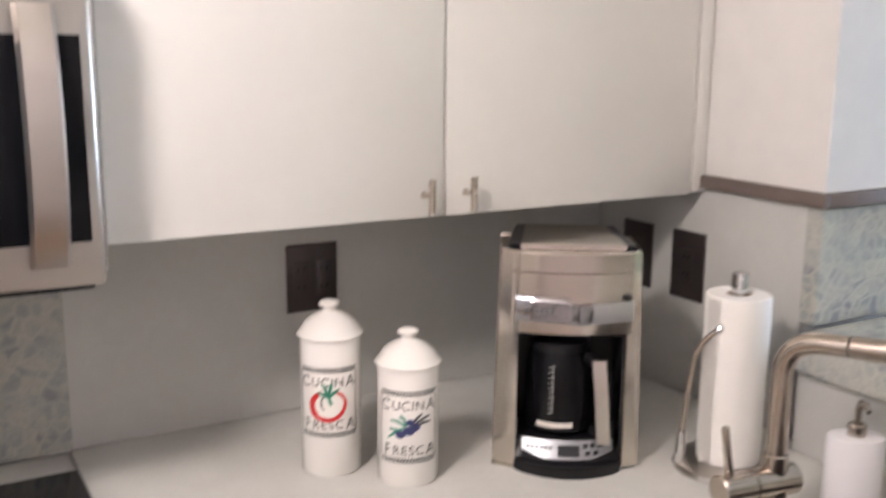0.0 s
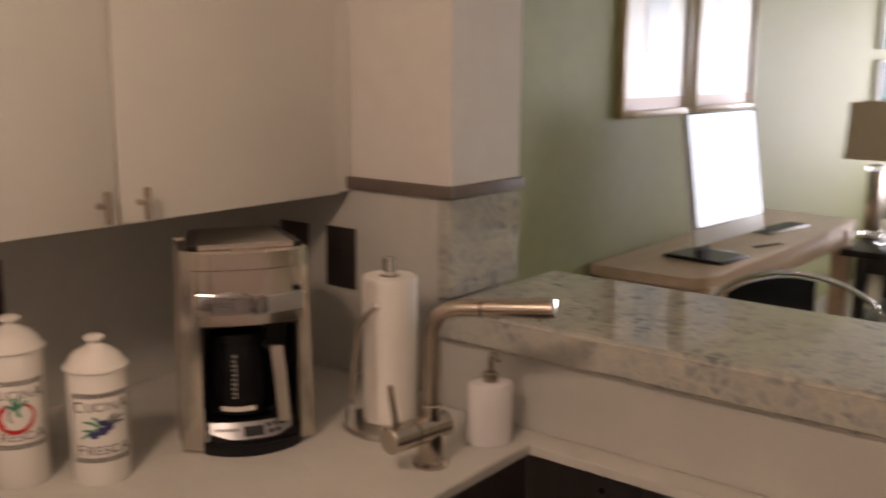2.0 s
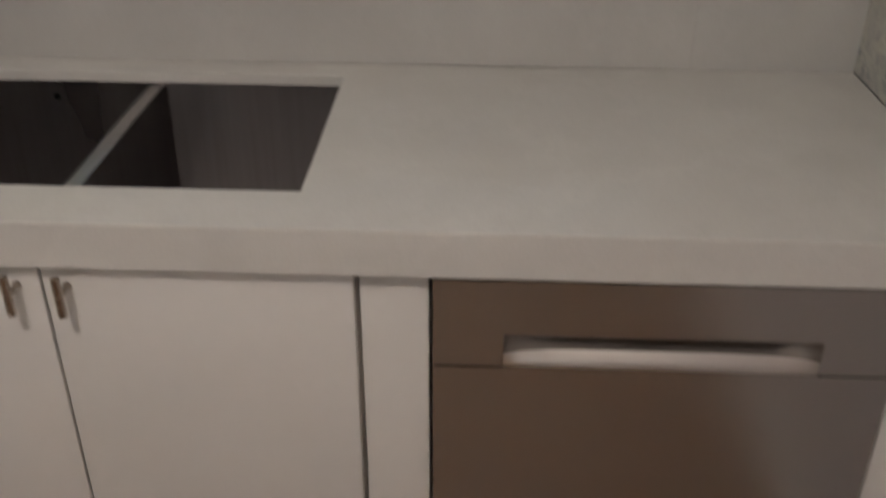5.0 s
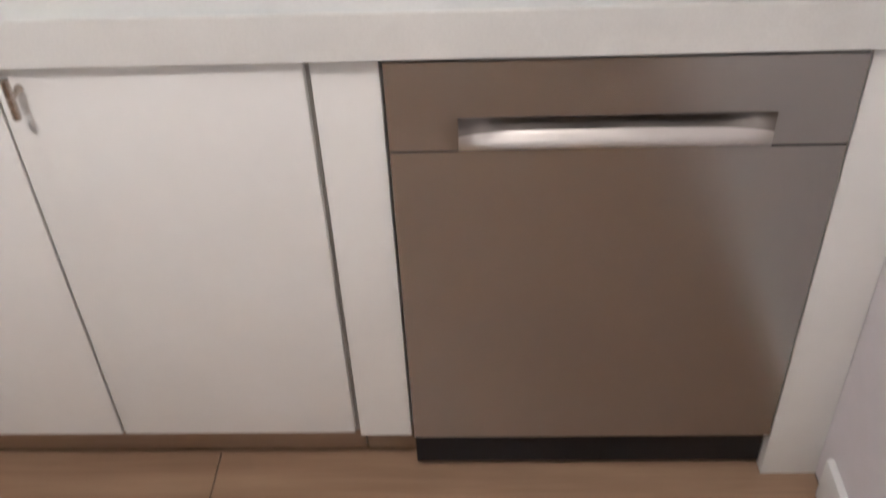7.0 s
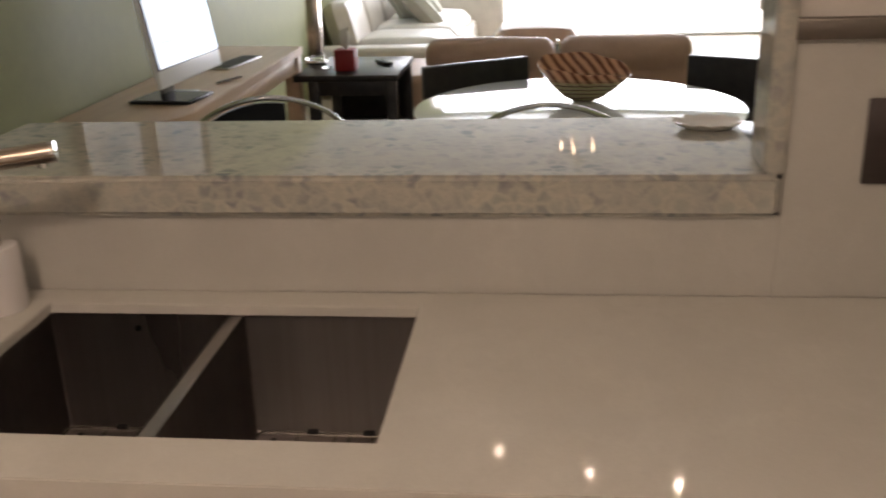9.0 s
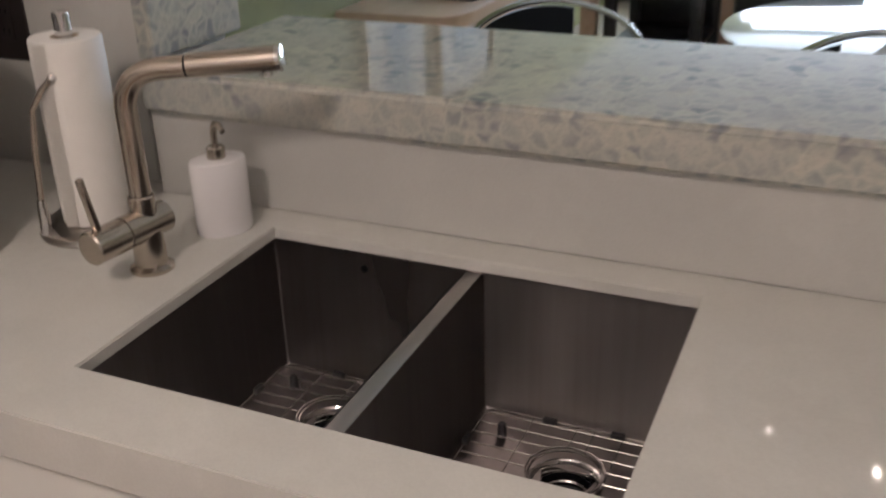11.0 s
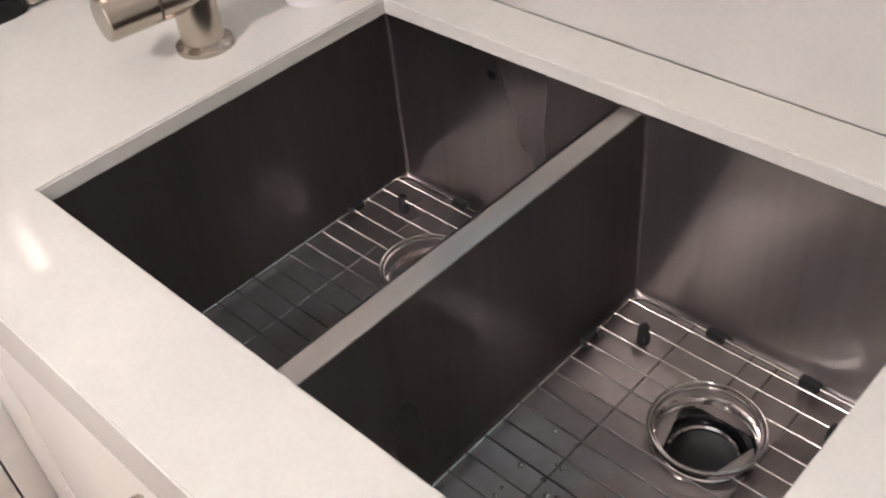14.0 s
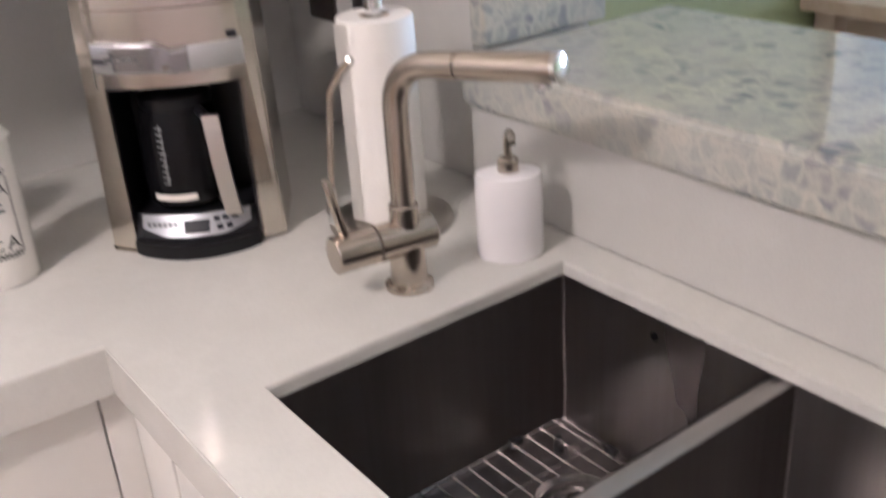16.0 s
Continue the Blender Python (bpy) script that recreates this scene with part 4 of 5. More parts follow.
def canister(label, at, rz, h, lid_h, print_z, fruit):
    """A ceramic jar with a domed lid and a printed label: checks, words and fruit."""
    R = 0.0490
    c = thing("canister", label, "canister", at, rz=rz, group="ceramic canisters on the worktop", world_space=False)
    jar = part("jar", lathe([(0.0, 0.0), (R - 0.003, 0.0), (R, 0.004), (R, h - 0.004), (R - 0.002, h), (R - 0.006, h), (R - 0.006, h - 0.004), (0.0, h - 0.006)], 56), CERAMIC, c)
    L = lid_h
    part("lid", lathe([(R - 0.007, h - 0.003), (R + 0.004, h + 0.001), (R + 0.0045, h + 0.004), (R + 0.002, h + 0.007), (R * 0.95, h + L * 0.22), (R * 0.82, h + L * 0.40), (R * 0.62, h + L * 0.54), (R * 0.40, h + L * 0.635), (0.0125, h + L * 0.685), (0.0105, h + L * 0.73), (0.0115, h + L * 0.79), (0.0165, h + L * 0.84), (0.0170, h + L * 0.92), (0.012, h + L * 0.985), (0.0, h + L)], 56), CERAMIC, c)
    rr = R + 0.0006
    W = 0.0510
    zb, zt = print_z
    for zc in (zb, zt):
        n = 20
        for row in (0, 1):
            bm = bmesh.new()
            for k in range(n):
                u0 = -W + 2 * W * (k + (0.5 if row else 0.0)) / n
                s = 0.0010
                q = [(u0, zc + row * 0.0044), (u0 + 0.0030, zc + row * 0.0044), (u0 + 0.0030 + s, zc + row * 0.0044 + 0.0042), (u0 + s, zc + row * 0.0044 + 0.0042)]
                bm.faces.new([bm.verts.new(on_can(rr, *p)) for p in q])
            tagged(part("check_band", bm, INK, jar), kind="stuff")
    for u in (-W, W):
        bm = bmesh.new()
        n = 22
        for k in range(n):
            z0 = zb + 0.009 + (zt - zb - 0.010) * k / n
            q = [(u - 0.0020, z0), (u + 0.0020, z0), (u + 0.0020, z0 + 0.0025), (u - 0.0020, z0 + 0.0025)]
            bm.faces.new([bm.verts.new(on_can(rr, *p)) for p in q])
        tagged(part("side_band", bm, INK, jar), kind="stuff")
    for words, z in (("CUCINA", zt - 0.0215), ("FRESCA", zb + 0.0150)):
        wide = 0.0390 if words[0] == "C" else 0.0365
        bent_text(words[0], 0.0265, rr, z - 0.0025, -wide / rr, INK, jar, "lettering")
        bent_text(words[1:-1], 0.0212, rr, z - 0.001, 0.0, INK, jar, "lettering", 1.08 if words[0] == "C" else 1.14)
        bent_text(words[-1], 0.0265, rr, z - 0.0025, 0.0390 / rr, INK, jar, "lettering")
    zm = (zb + zt) / 2 + 0.004
    if fruit == "tomato":
        ring = [(0.0290 * math.cos(a) * (1 + 0.05 * math.sin(2 * a)), zm - 0.004 + 0.0245 * math.sin(a)) for a in (radians(110 + k * 11) for k in range(30))]
        ribbon(ring, 0.0075, rr + 0.0002, RED, jar, "tomato_stroke")
        ribbon([(0.026 * math.cos(a) - 0.001, zm - 0.004 + 0.020 * math.sin(a)) for a in (radians(120 + k * 10) for k in range(12))], 0.0105, rr + 0.0003, RED, jar, "tomato_stroke")
        ribbon([(-0.006, zm + 0.012), (-0.0105, zm + 0.004), (-0.010, zm - 0.006), (-0.005, zm - 0.012)], 0.003, rr + 0.0005, INK, jar, "tomato_shade")
        for du, dz in ((-0.018, 0.008), (-0.010, 0.022), (0.005, 0.023), (0.017, 0.013), (0.005, -0.013)):
            ribbon([(0.002, zm + 0.010), (0.002 + du * 0.5, zm + 0.010 + dz * 0.6), (0.002 + du, zm + 0.010 + dz)], 0.0055, rr + 0.0006, LEAFGREEN, jar, "tomato_leaf")
    else:
        for u, z, r in ((-0.013, -0.011, 0.0085), (0.001, -0.005, 0.0095), (0.011, 0.001, 0.0085), (0.003, 0.009, 0.007)):
            bm = bmesh.new()
            bm.faces.new([bm.verts.new(on_can(rr + 0.0004, u + r * math.cos(k * 0.4488), zm + z + 0.8 * r * math.sin(k * 0.4488))) for k in range(14)])
            part("olive", bm, NAVY, jar)
        for u0, z0, u1, z1 in ((-0.006, 0.0, -0.034, -0.018), (-0.004, 0.002, -0.030, 0.012), (-0.002, 0.004, -0.014, 0.020), (0.008, 0.004, 0.036, 0.017), (0.010, 0.002, 0.038, 0.007), (-0.008, -0.010, -0.032, -0.003), (0.004, 0.004, 0.022, 0.022)):
            mu, mz = (u0 + u1) / 2 + 0.001, (z0 + z1) / 2 + 0.003
            ribbon([(u0, zm + z0), (mu, zm + mz), (u1, zm + z1)], 0.0048, rr + 0.0003, LEAFGREEN if u1 < 0 else GREYINK, jar, "olive_leaf")
    return c


canister("tall cream ceramic canister with a printed red tomato", (-0.772, -0.277, CT), -29, 0.229, 0.058, (0.070, 0.178), "tomato")
canister("shorter cream ceramic canister with printed dark olives", (-0.678, -0.371, CT), -27, 0.194, 0.057, (0.042, 0.153), "olive")


def coffee_maker():
    """Built facing -y: x across, y back, z up."""
    c = thing("coffee_maker", "stainless steel and black drip coffee maker with glass carafe", "coffee maker", (-0.437, -0.478, CT), rz=-32.5, world_space=False)
    LOCAL[c] = Matrix.Diagonal((0.985, 1.0, 1.03, 1))

    def slab(w0, w1, y0, y1, z0, z1, name, mat_, label="", bev=0.003, parent=c):
        """A block that narrows from width w0 below to w1 above."""
        bm = box(-0.5, 0.5, y0, y1, z0, z1)
        for v in bm.verts:
            v.co.x *= w0 if v.co.z < (z0 + z1) / 2 else w1
        bmesh.ops.bevel(bm, geom=list(bm.edges), offset=bev, segments=2, affect="EDGES")
        return part(name, bm, mat_, parent, label)

    TOP, REC = 0.360, 0.229
    slab(0.232, 0.206, 0.152, 0.205, 0.004, 0.352, "tank", BLACK, "black rear water tank")
    for s in (-1, 1):
        bm = box(0, 1, 0.0, 0.15, 0.004, TOP - 0.002)
        for v in bm.verts:
            lo = v.co.z < 0.1
            wide = v.co.x > 0.5
            v.co.x = s * ((0.122 if lo else 0.113) if wide else 0.0895)
            if v.co.y < 0.05 and wide:
                v.co.y = 0.016
        bmesh.ops.bevel(bm, geom=list(bm.edges), offset=0.003, segments=2, affect="EDGES")
        part("side_column", bm, MAKERSTEEL, c, "brushed steel side column")
        part("recess_liner", box(min(s * 0.0855, s * 0.0893), max(s * 0.0855, s * 0.0893), 0.003, 0.11, 0.03, REC), BLACK, c, "black inner side of the recess")
    slab(0.170, 0.170, 0.110, 0.130, 0.030, REC, "recess_back", BLACK, "", 0.001)
    part("recess_ceiling", box(-0.085, 0.085, 0.002, 0.11, REC - 0.004, REC - 0.0005), BLACK, c)
    # upper housing, bowed to the front
    bm = bmesh.new()

    def bow(z, half, y0, dep, n=14):
        pts = [(-half, 0.14)]
        for k in range(n + 1):
            u = -1 + 2 * k / n
            pts.append((u * half, y0 - dep * (1 - u * u)))
        pts.append((half, 0.14))
        return [bm.verts.new((x, y, z)) for x, y in pts]

    rings = [bow(REC, 0.099, 0.004, 0.016), bow(0.300, 0.098, 0.003, 0.018), bow(TOP - 0.004, 0.097, 0.004, 0.018), bow(TOP, 0.096, 0.007, 0.018)]
    for a, b in zip(rings, rings[1:]):
        for k in range(len(a)):
            j = (k + 1) % len(a)
            bm.faces.new((a[k], a[j], b[j], b[k]))
    bm.faces.new(rings[0][::-1])
    bm.faces.new(rings[-1])
    part("housing", bm, MAKERSTEEL, c, "brushed steel brewing housing", 30)
    bm = bmesh.new()
    rings = [bow(0.3265, 0.0985, 0.0025, 0.0185), bow(0.3277, 0.0985, 0.0025, 0.0185)]
    for a, b in zip(rings, rings[1:]):
        for k in range(1, len(a) - 2):
            bm.faces.new((a[k], a[k + 1], b[k + 1], b[k]))
    for v in list(bm.verts):
        if not v.link_faces:
            bm.verts.remove(v)
    part("housing_seam", bm, TRIM, c)
    # flat lid: black shoulders round a steel plate
    bm = box(-0.5, 0.5, 0.012, 0.20, TOP - 0.001, TOP + 0.007)
    for v in bm.verts:
        v.co.x *= 0.212 if v.co.y < 0.1 else 0.180
    bmesh.ops.bevel(bm, geom=list(bm.edges), offset=0.003, segments=2, affect="EDGES")
    part("lid", bm, BLACK, c, "black lid")
    bm = box(-0.5, 0.5, 0.004, 0.185, TOP + 0.0005, TOP + 0.010)
    for v in bm.verts:
        v.co.x *= 0.172 if v.co.y < 0.1 else 0.146
    bmesh.ops.bevel(bm, geom=list(bm.edges), offset=0.002, segments=2, affect="EDGES")
    part("lid_plate", bm, MAKERSTEEL, c, "brushed steel lid plate")

    # band across the housing: a raised badge block, a grip and a plain strip
    def band_piece(x0, x1, za, zb, out0, out1, name, mat_, label=""):
        """za, zb: (lower, upper) heights at the two ends."""
        b = bmesh.new()
        rr = []
        for k in range(9):
            t = k / 8
            x = x0 + (x1 - x0) * t
            u = x / 0.1
            y = 0.004 - 0.018 * (1 - u * u)
            o = out0 + (out1 - out0) * t
            lo, hi = za[0] + (zb[0] - za[0]) * t, za[1] + (zb[1] - za[1]) * t
            rr.append([b.verts.new(q) for q in ((x, y + 0.006, lo), (x, y - o * 0.8, lo), (x, y - o, lo + 0.004), (x, y - o, hi - 0.004), (x, y - o * 0.8, hi), (x, y + 0.006, hi))])
        for p, q in zip(rr, rr[1:]):
            for k in range(5):
                b.faces.new((p[k], p[k + 1], q[k + 1], q[k]))
        b.faces.new(rr[0])
        b.faces.new(rr[-1][::-1])
        return part(name, b, mat_, c, label, 30)

    band = band_piece(-0.092, -0.012, (0.251, 0.289), (0.250, 0.287), 0.012, 0.013, "badge_block", DARKCHROME, "polished badge block with dark bars")
    band_piece(-0.0118, 0.010, (0.250, 0.287), (0.247, 0.277), 0.013, 0.010, "grip", DARKCHROME, "polished sloping grip")
    band_piece(0.0102, 0.032, (0.247, 0.277), (0.249, 0.279), 0.014, 0.012, "grip", DARKCHROME, "polished sloping grip")
    band_piece(0.0322, 0.100, (0.249, 0.279), (0.251, 0.282), 0.008, 0.006, "band_strip", SILVER, "plain silver band")
    yb = lambda x, o: 0.004 - 0.018 * (1 - (x / 0.1) ** 2) - o
    for k in range(6):
        x = -0.076 + k * 0.0078
        part("badge_bar", box(x, x + 0.0055, yb(x, 0.0136), yb(x, 0.0120), 0.266, 0.273), GREYINK, band)
    for z in (0.2605, 0.2785):
        bm = box(-0.081, -0.025, 0, 1, z, z + 0.0012)
        for v in bm.verts:
            v.co.y = yb(v.co.x, 0.0134) if v.co.y < 0.5 else yb(v.co.x, 0.010)
        part("badge_line", bm, GREYINK, band)
    part("release_button", box(0.082, 0.095, -0.006, 0.006, 0.284, 0.293, 0.002), BLACK, c)
    # base with control panel
    def curve_base(z0, z1, half, dep, y0):
        b = bmesh.new()
        out = [(-half, 0.09)] + [(-half + 2 * half * k / 14, y0 - dep * (1 - (2 * k / 14 - 1) ** 2)) for k in range(15)] + [(half, 0.09)]
        return prism(out, z0, z1, 0.002, b)

    part("base", curve_base(0.0, 0.020, 0.0888, 0.034, -0.006), BLACK, c, "black plastic base")
    bm = curve_base(0.020, 0.052, 0.0885, 0.016, -0.002)
    for v in bm.verts:
        if v.co.z > 0.045 and v.co.y < 0.05:
            v.co.y += 0.020
    part("panel_block", bm, BLACK, c)
    bm = bmesh.new()
    n = 16
    rows = []
    for k in range(n + 1):
        u = -1 + 2 * k / n
        x = u * 0.076
        yb = -0.003 - 0.0162 * (1 - (u * 0.93) ** 2)
        lowz = 0.024 + (0.010 * max(0, abs(u) - 0.55) / 0.45)
        fr = lambda z: yb + 0.020 * (z - 0.020) / 0.032 - 0.0012
        rows.append((bm.verts.new((x, fr(lowz), lowz)), bm.verts.new((x, fr(0.0505), 0.0505))))
    for a, b in zip(rows, rows[1:]):
        bm.faces.new((a[0], b[0], b[1], a[1]))
    panel = part("control_panel", bm, PANELGREY, c, "silver control panel")

    def key(x0, x1, z0, z1, mat_, name, label=""):
        b = bmesh.new()
        q = []
        for x, z in ((x0, z0), (x1, z0), (x1, z1), (x0, z1)):
            u = x / 0.082
            q.append(b.verts.new((x, -0.003 - 0.0162 * (1 - (u * 0.93) ** 2) + 0.020 * (z - 0.020) / 0.032 - 0.0022, z)))
        b.faces.new(q)
        part(name, b, mat_, panel, label)

    key(-0.016, 0.020, 0.028, 0.0435, LCD, "display", "dark display window")
    for k in range(6):
        key(-0.068 + k * 0.0075, -0.063 + k * 0.0075, 0.037, 0.042, GREYINK, "label_bar")
    for x, z in ((0.030, 0.043), (0.042, 0.0435), (0.055, 0.044), (0.034, 0.033), (0.047, 0.0335)):
        key(x - 0.0042, x + 0.0042, z - 0.003, z + 0.003, LCD, "button")
    # carafe
    gx, gy = -0.012, 0.036
    carafe = part("carafe", lathe([(0.0, 0.054), (0.050, 0.054), (0.058, 0.062), (0.060, 0.100), (0.056, 0.160), (0.048, 0.185), (0.046, 0.196)], 40, (gx, gy + 0.025, 0)), BLACKGLOSS, c, "dark glass carafe")
    part("carafe_lid", lathe([(0.049, 0.190), (0.050, 0.204), (0.040, 0.210), (0.0, 0.211)], 32, (gx, gy + 0.025, 0)), BLACK, carafe)

    def on_carafe(x0, x1, z0, z1, mat_, name):
        b = bmesh.new()
        q = []
        for k in range(9):
            x = x0 + (x1 - x0) * k / 8
            y = gy + 0.025 - math.sqrt(max(0, 0.0612 ** 2 - x * x)) - 0.0004
            q.append((b.verts.new((gx + x, y, z0)), b.verts.new((gx + x, y, z1))))
        for p, r in zip(q, q[1:]):
            b.faces.new((p[0], r[0], r[1], p[1]))
        part(name, b, mat_, carafe)

    on_carafe(-0.040, 0.020, 0.070, 0.079, MATBOARD, "label_strip")
    for k in range(10):
        on_carafe(-0.022, -0.016 + (0.004 if k % 2 else 0), 0.094 + k * 0.0085, 0.0955 + k * 0.0085, SILVER, "level_mark")
    on_carafe(-0.016, -0.0145, 0.094, 0.176, SILVER, "level_line")
    hx_ = 0.052
    hb_ = bmesh.new()
    rows_ = []
    for k in range(13):
        t = k / 12
        z = 0.052 + 0.138 * t
        y = -0.020 - 0.008 * math.sin(math.pi * t)
        x = hx_ + 0.006 - 0.012 * t
        rows_.append([hb_.verts.new(q) for q in ((x - 0.011, y + 0.010, z), (x - 0.011, y, z), (x + 0.011, y, z), (x + 0.011, y + 0.010, z))])
    for a, b in zip(rows_, rows_[1:]):
        for k in range(4):
            hb_.faces.new((a[k], a[(k + 1) % 4], b[(k + 1) % 4], b[k]))
    hb_.faces.new(rows_[0])
    hb_.faces.new(rows_[-1][::-1])
    part("carafe_handle", hb_, STEEL, carafe, "steel-faced carafe handle", 50)
    part("handle_bracket", tube([(0.044, -0.012, 0.182), (0.028, 0.010, 0.190)], 0.007, 10), BLACK, carafe)
    part("handle_bracket", tube([(0.056, -0.014, 0.060), (0.040, 0.010, 0.068)], 0.006, 10), BLACK, carafe)
    return c


coffee_maker()

# ---- on the bar ledge ----
dish = thing("shell_dish", "small white ribbed shell dish on the granite ledge", "dish", (0.285, -2.038, 1.131))
bm = bmesh.new()
rings = []
for r, z in ((0.0, 0.0), (0.6, 0.0), (0.85, 0.008), (1.0, 0.015), (0.96, 0.017), (0.8, 0.011), (0.5, 0.006), (0.0, 0.005)):
    rings.append([bm.verts.new((0.285 + 0.052 * r * math.cos(a) * (1 + 0.05 * math.cos(11 * a)), -2.038 + 0.066 * r * math.sin(a) * (1 + 0.05 * math.cos(11 * a)), 1.1313 + 0.9 * z + 0.002 * r * math.cos(11 * a) * (z > 0.008))) for a in (2 * math.pi * k / 44 for k in range(44))])
for a, b in zip(rings, rings[1:]):
    for k in range(44):
        bm.faces.new((a[k], a[(k + 1) % 44], b[(k + 1) % 44], b[k]))
bmesh.ops.remove_doubles(bm, verts=bm.verts, dist=0.0002)
part("dish", bm, SHELL, dish)

# ---- ceiling lights ----
dm = thing("ceiling_light", "flush ceiling light with an opal glass dome", "ceiling light", (DOME[0], DOME[1], 2.5))
part("canopy", lathe([(0.0, 0.0), (0.17, 0.0), (0.17, -0.03), (0.16, -0.035), (0.0, -0.035)], 40, (DOME[0], DOME[1], 2.4995)), NICKEL, dm)
tr = thing("track_light", "ceiling track light with three lit bulbs", "ceiling light", (1.50, -1.90, 2.6))
part("track", tube([(1.64, -1.45, 2.575), (1.52, -1.75, 2.575), (1.45, -2.05, 2.575), (1.41, -2.35, 2.575)], 0.012, 10), NICKEL, tr)
part("canopy", lathe([(0.0, 0.0), (0.06, 0.0), (0.06, -0.015), (0.0, -0.02)], 32, (1.48, -1.90, 2.5995)), NICKEL, tr)
for p in BULBS:
    hd = part("lamp_head", lathe([(0.008, 0.115), (0.022, 0.10), (0.034, 0.03), (0.032, 0.028), (0.018, 0.09), (0.0, 0.095)], 24, p), NICKEL, tr)
    part("stem", tube([(p[0], p[1], p[2] + 0.11), (p[0], p[1], 2.57)], 0.006, 8), NICKEL, tr)
CH = (3.20, -1.882, 1.889)
ch = thing("chandelier", "small chandelier with clear glass shades over the dining table", "chandelier", (CH[0], CH[1], 2.6))
part("canopy", lathe([(0.0, 0.0), (0.06, 0.0), (0.055, -0.02), (0.0, -0.03)], 28, (CH[0], CH[1], 2.5995)), CHROME, ch)
part("stem", tube([(CH[0], CH[1], 2.57), (CH[0], CH[1], CH[2] + 0.075)], 0.006, 10), CHROME, ch)
part("hub", lathe([(0.0, 0.075), (0.020, 0.070), (0.026, 0.055), (0.012, 0.040), (0.0, 0.036)], 20, CH), CHROME, ch)
for k in range(5):
    a = 2 * math.pi * (k + 0.25) / 5
    dx, dy = math.cos(a), math.sin(a)
    arm = part("arm", tube([(CH[0] + dx * r, CH[1] + dy * r, CH[2] + z) for r, z in ((0.018, 0.055), (0.05, 0.068), (0.075, 0.060), (0.084, 0.040), (0.086, 0.022))], 0.0045, 8), CHROME, ch)
    at = (CH[0] + dx * 0.086, CH[1] + dy * 0.086, CH[2])
    part("shade", lathe([(0.010, 0.030), (0.022, 0.014), (0.030, -0.020), (0.034, -0.052), (0.031, -0.052), (0.027, -0.020), (0.019, 0.012), (0.008, 0.026)], 20, at), GLASS, arm, "clear glass shade")
    part("bulb", lathe([(0.0, 0.016), (0.007, 0.012), (0.010, -0.004), (0.006, -0.020), (0.0, -0.026)], 14, at), BULB, arm, "small lit bulb")
rl = thing("recessed_light", "small recessed ceiling downlight over the sink", "ceiling light", (SPOT[0], SPOT[1], 2.5))
part("trim_ring", lathe([(0.045, -0.0005), (0.070, -0.0005), (0.070, -0.006), (0.045, -0.004)], 32, (SPOT[0], SPOT[1], 2.5)), WHITEFRAME, rl)

# ---- living room ----
desk = thing("desk", "pale oak desk against the green wall", "desk", (3.1, -0.03, 0.0))
part("top", prism([(2.04, 0.24), (2.04, -0.19), (2.06, -0.235), (2.11, -0.265), (2.20, -0.283), (4.085, -0.285), (4.15, 0.24)], 0.722, 0.768, 0.004), DESKWOOD, desk)
for x0, x1 in ((3.99, 4.075), (2.12, 2.20)):
    for y0, y1 in ((-0.275, -0.19), (0.15, 0.23)):
        part("leg", box(x0, x1, y0, y1, 0.0, 0.7215, 0.003), DESKWOOD, desk)
part("apron", box(2.20, 3.99, -0.262, -0.242, 0.63, 0.7215, 0.002), DESKWOOD, desk)
part("apron", box(2.20, 3.99, 0.205, 0.225, 0.40, 0.7215, 0.002), DESKWOOD, desk)

mac = thing("computer_monitor", "silver all-in-one desktop computer with a bright lit screen", "computer", (2.595, -0.115, 0.768), rz=-4, world_space=False)
part("foot", box(-0.10, 0.10, -0.02, 0.15, 0.0, 0.008, 0.003), SILVER, mac)
# dark trim metal stands in for the shade behind the screen
part("stand", box(-0.06, 0.06, 0.080, 0.092, 0.008, 0.34, 0.003), TRIM, mac, "metal stand with shade put into its dark colour")
mm = pose(0, 0, 0.362, -9, 0, 0)
part("case", box(-0.325, 0.325, -0.006, 0.016, -0.282, 0.282, 0.006, 3, m=mm), CASE, mac, "silver case with chin")
part("bezel", box(-0.322, 0.322, -0.0085, -0.0062, -0.208, 0.279, 0.001, 1, m=mm), BLACKGLOSS, mac, "black screen bezel")
scr = part("screen", box(-0.305, 0.305, -0.0105, -0.0087, -0.202, 0.273, m=mm), SCREEN, mac, "lit white screen")
rng = random.Random(9)
for col in range(4):
    for row in range(7):
        x = -0.26 + col * 0.145
        z = 0.235 - row * 0.055
        part("text_bar", box(x, x + rng.uniform(0.05, 0.11), -0.0115, -0.0107, z - 0.012, z, m=mm), SCREENBAR, scr)

pad = thing("tablet", "black tablet lying on the oak desk", "tablet", (2.50, -0.085, 0.768), rz=-6, world_space=False)
part("case", box(-0.125, 0.125, -0.14, 0.14, 0.0005, 0.014, 0.004), BLACK, pad)
part("glass", box(-0.115, 0.115, -0.13, 0.13, 0.0142, 0.0155), BLACKGLOSS, pad)
key_ = thing("keyboard", "thin silver keyboard on the desk", "keyboard", (3.47, -0.07, 0.768), rz=-8, world_space=False)
part("deck", box(-0.21, 0.21, -0.06, 0.06, 0.0005, 0.010, 0.003), SILVER, key_)
for r in range(4):
    for k in range(13):
        part("key", box(-0.20 + k * 0.031, -0.173 + k * 0.031, -0.052 + r * 0.027, -0.029 + r * 0.027, 0.0102, 0.0125), GREYINK, key_)
pen = thing("pen", "dark pen lying on the desk", "pen", (2.95, -0.20, 0.768))
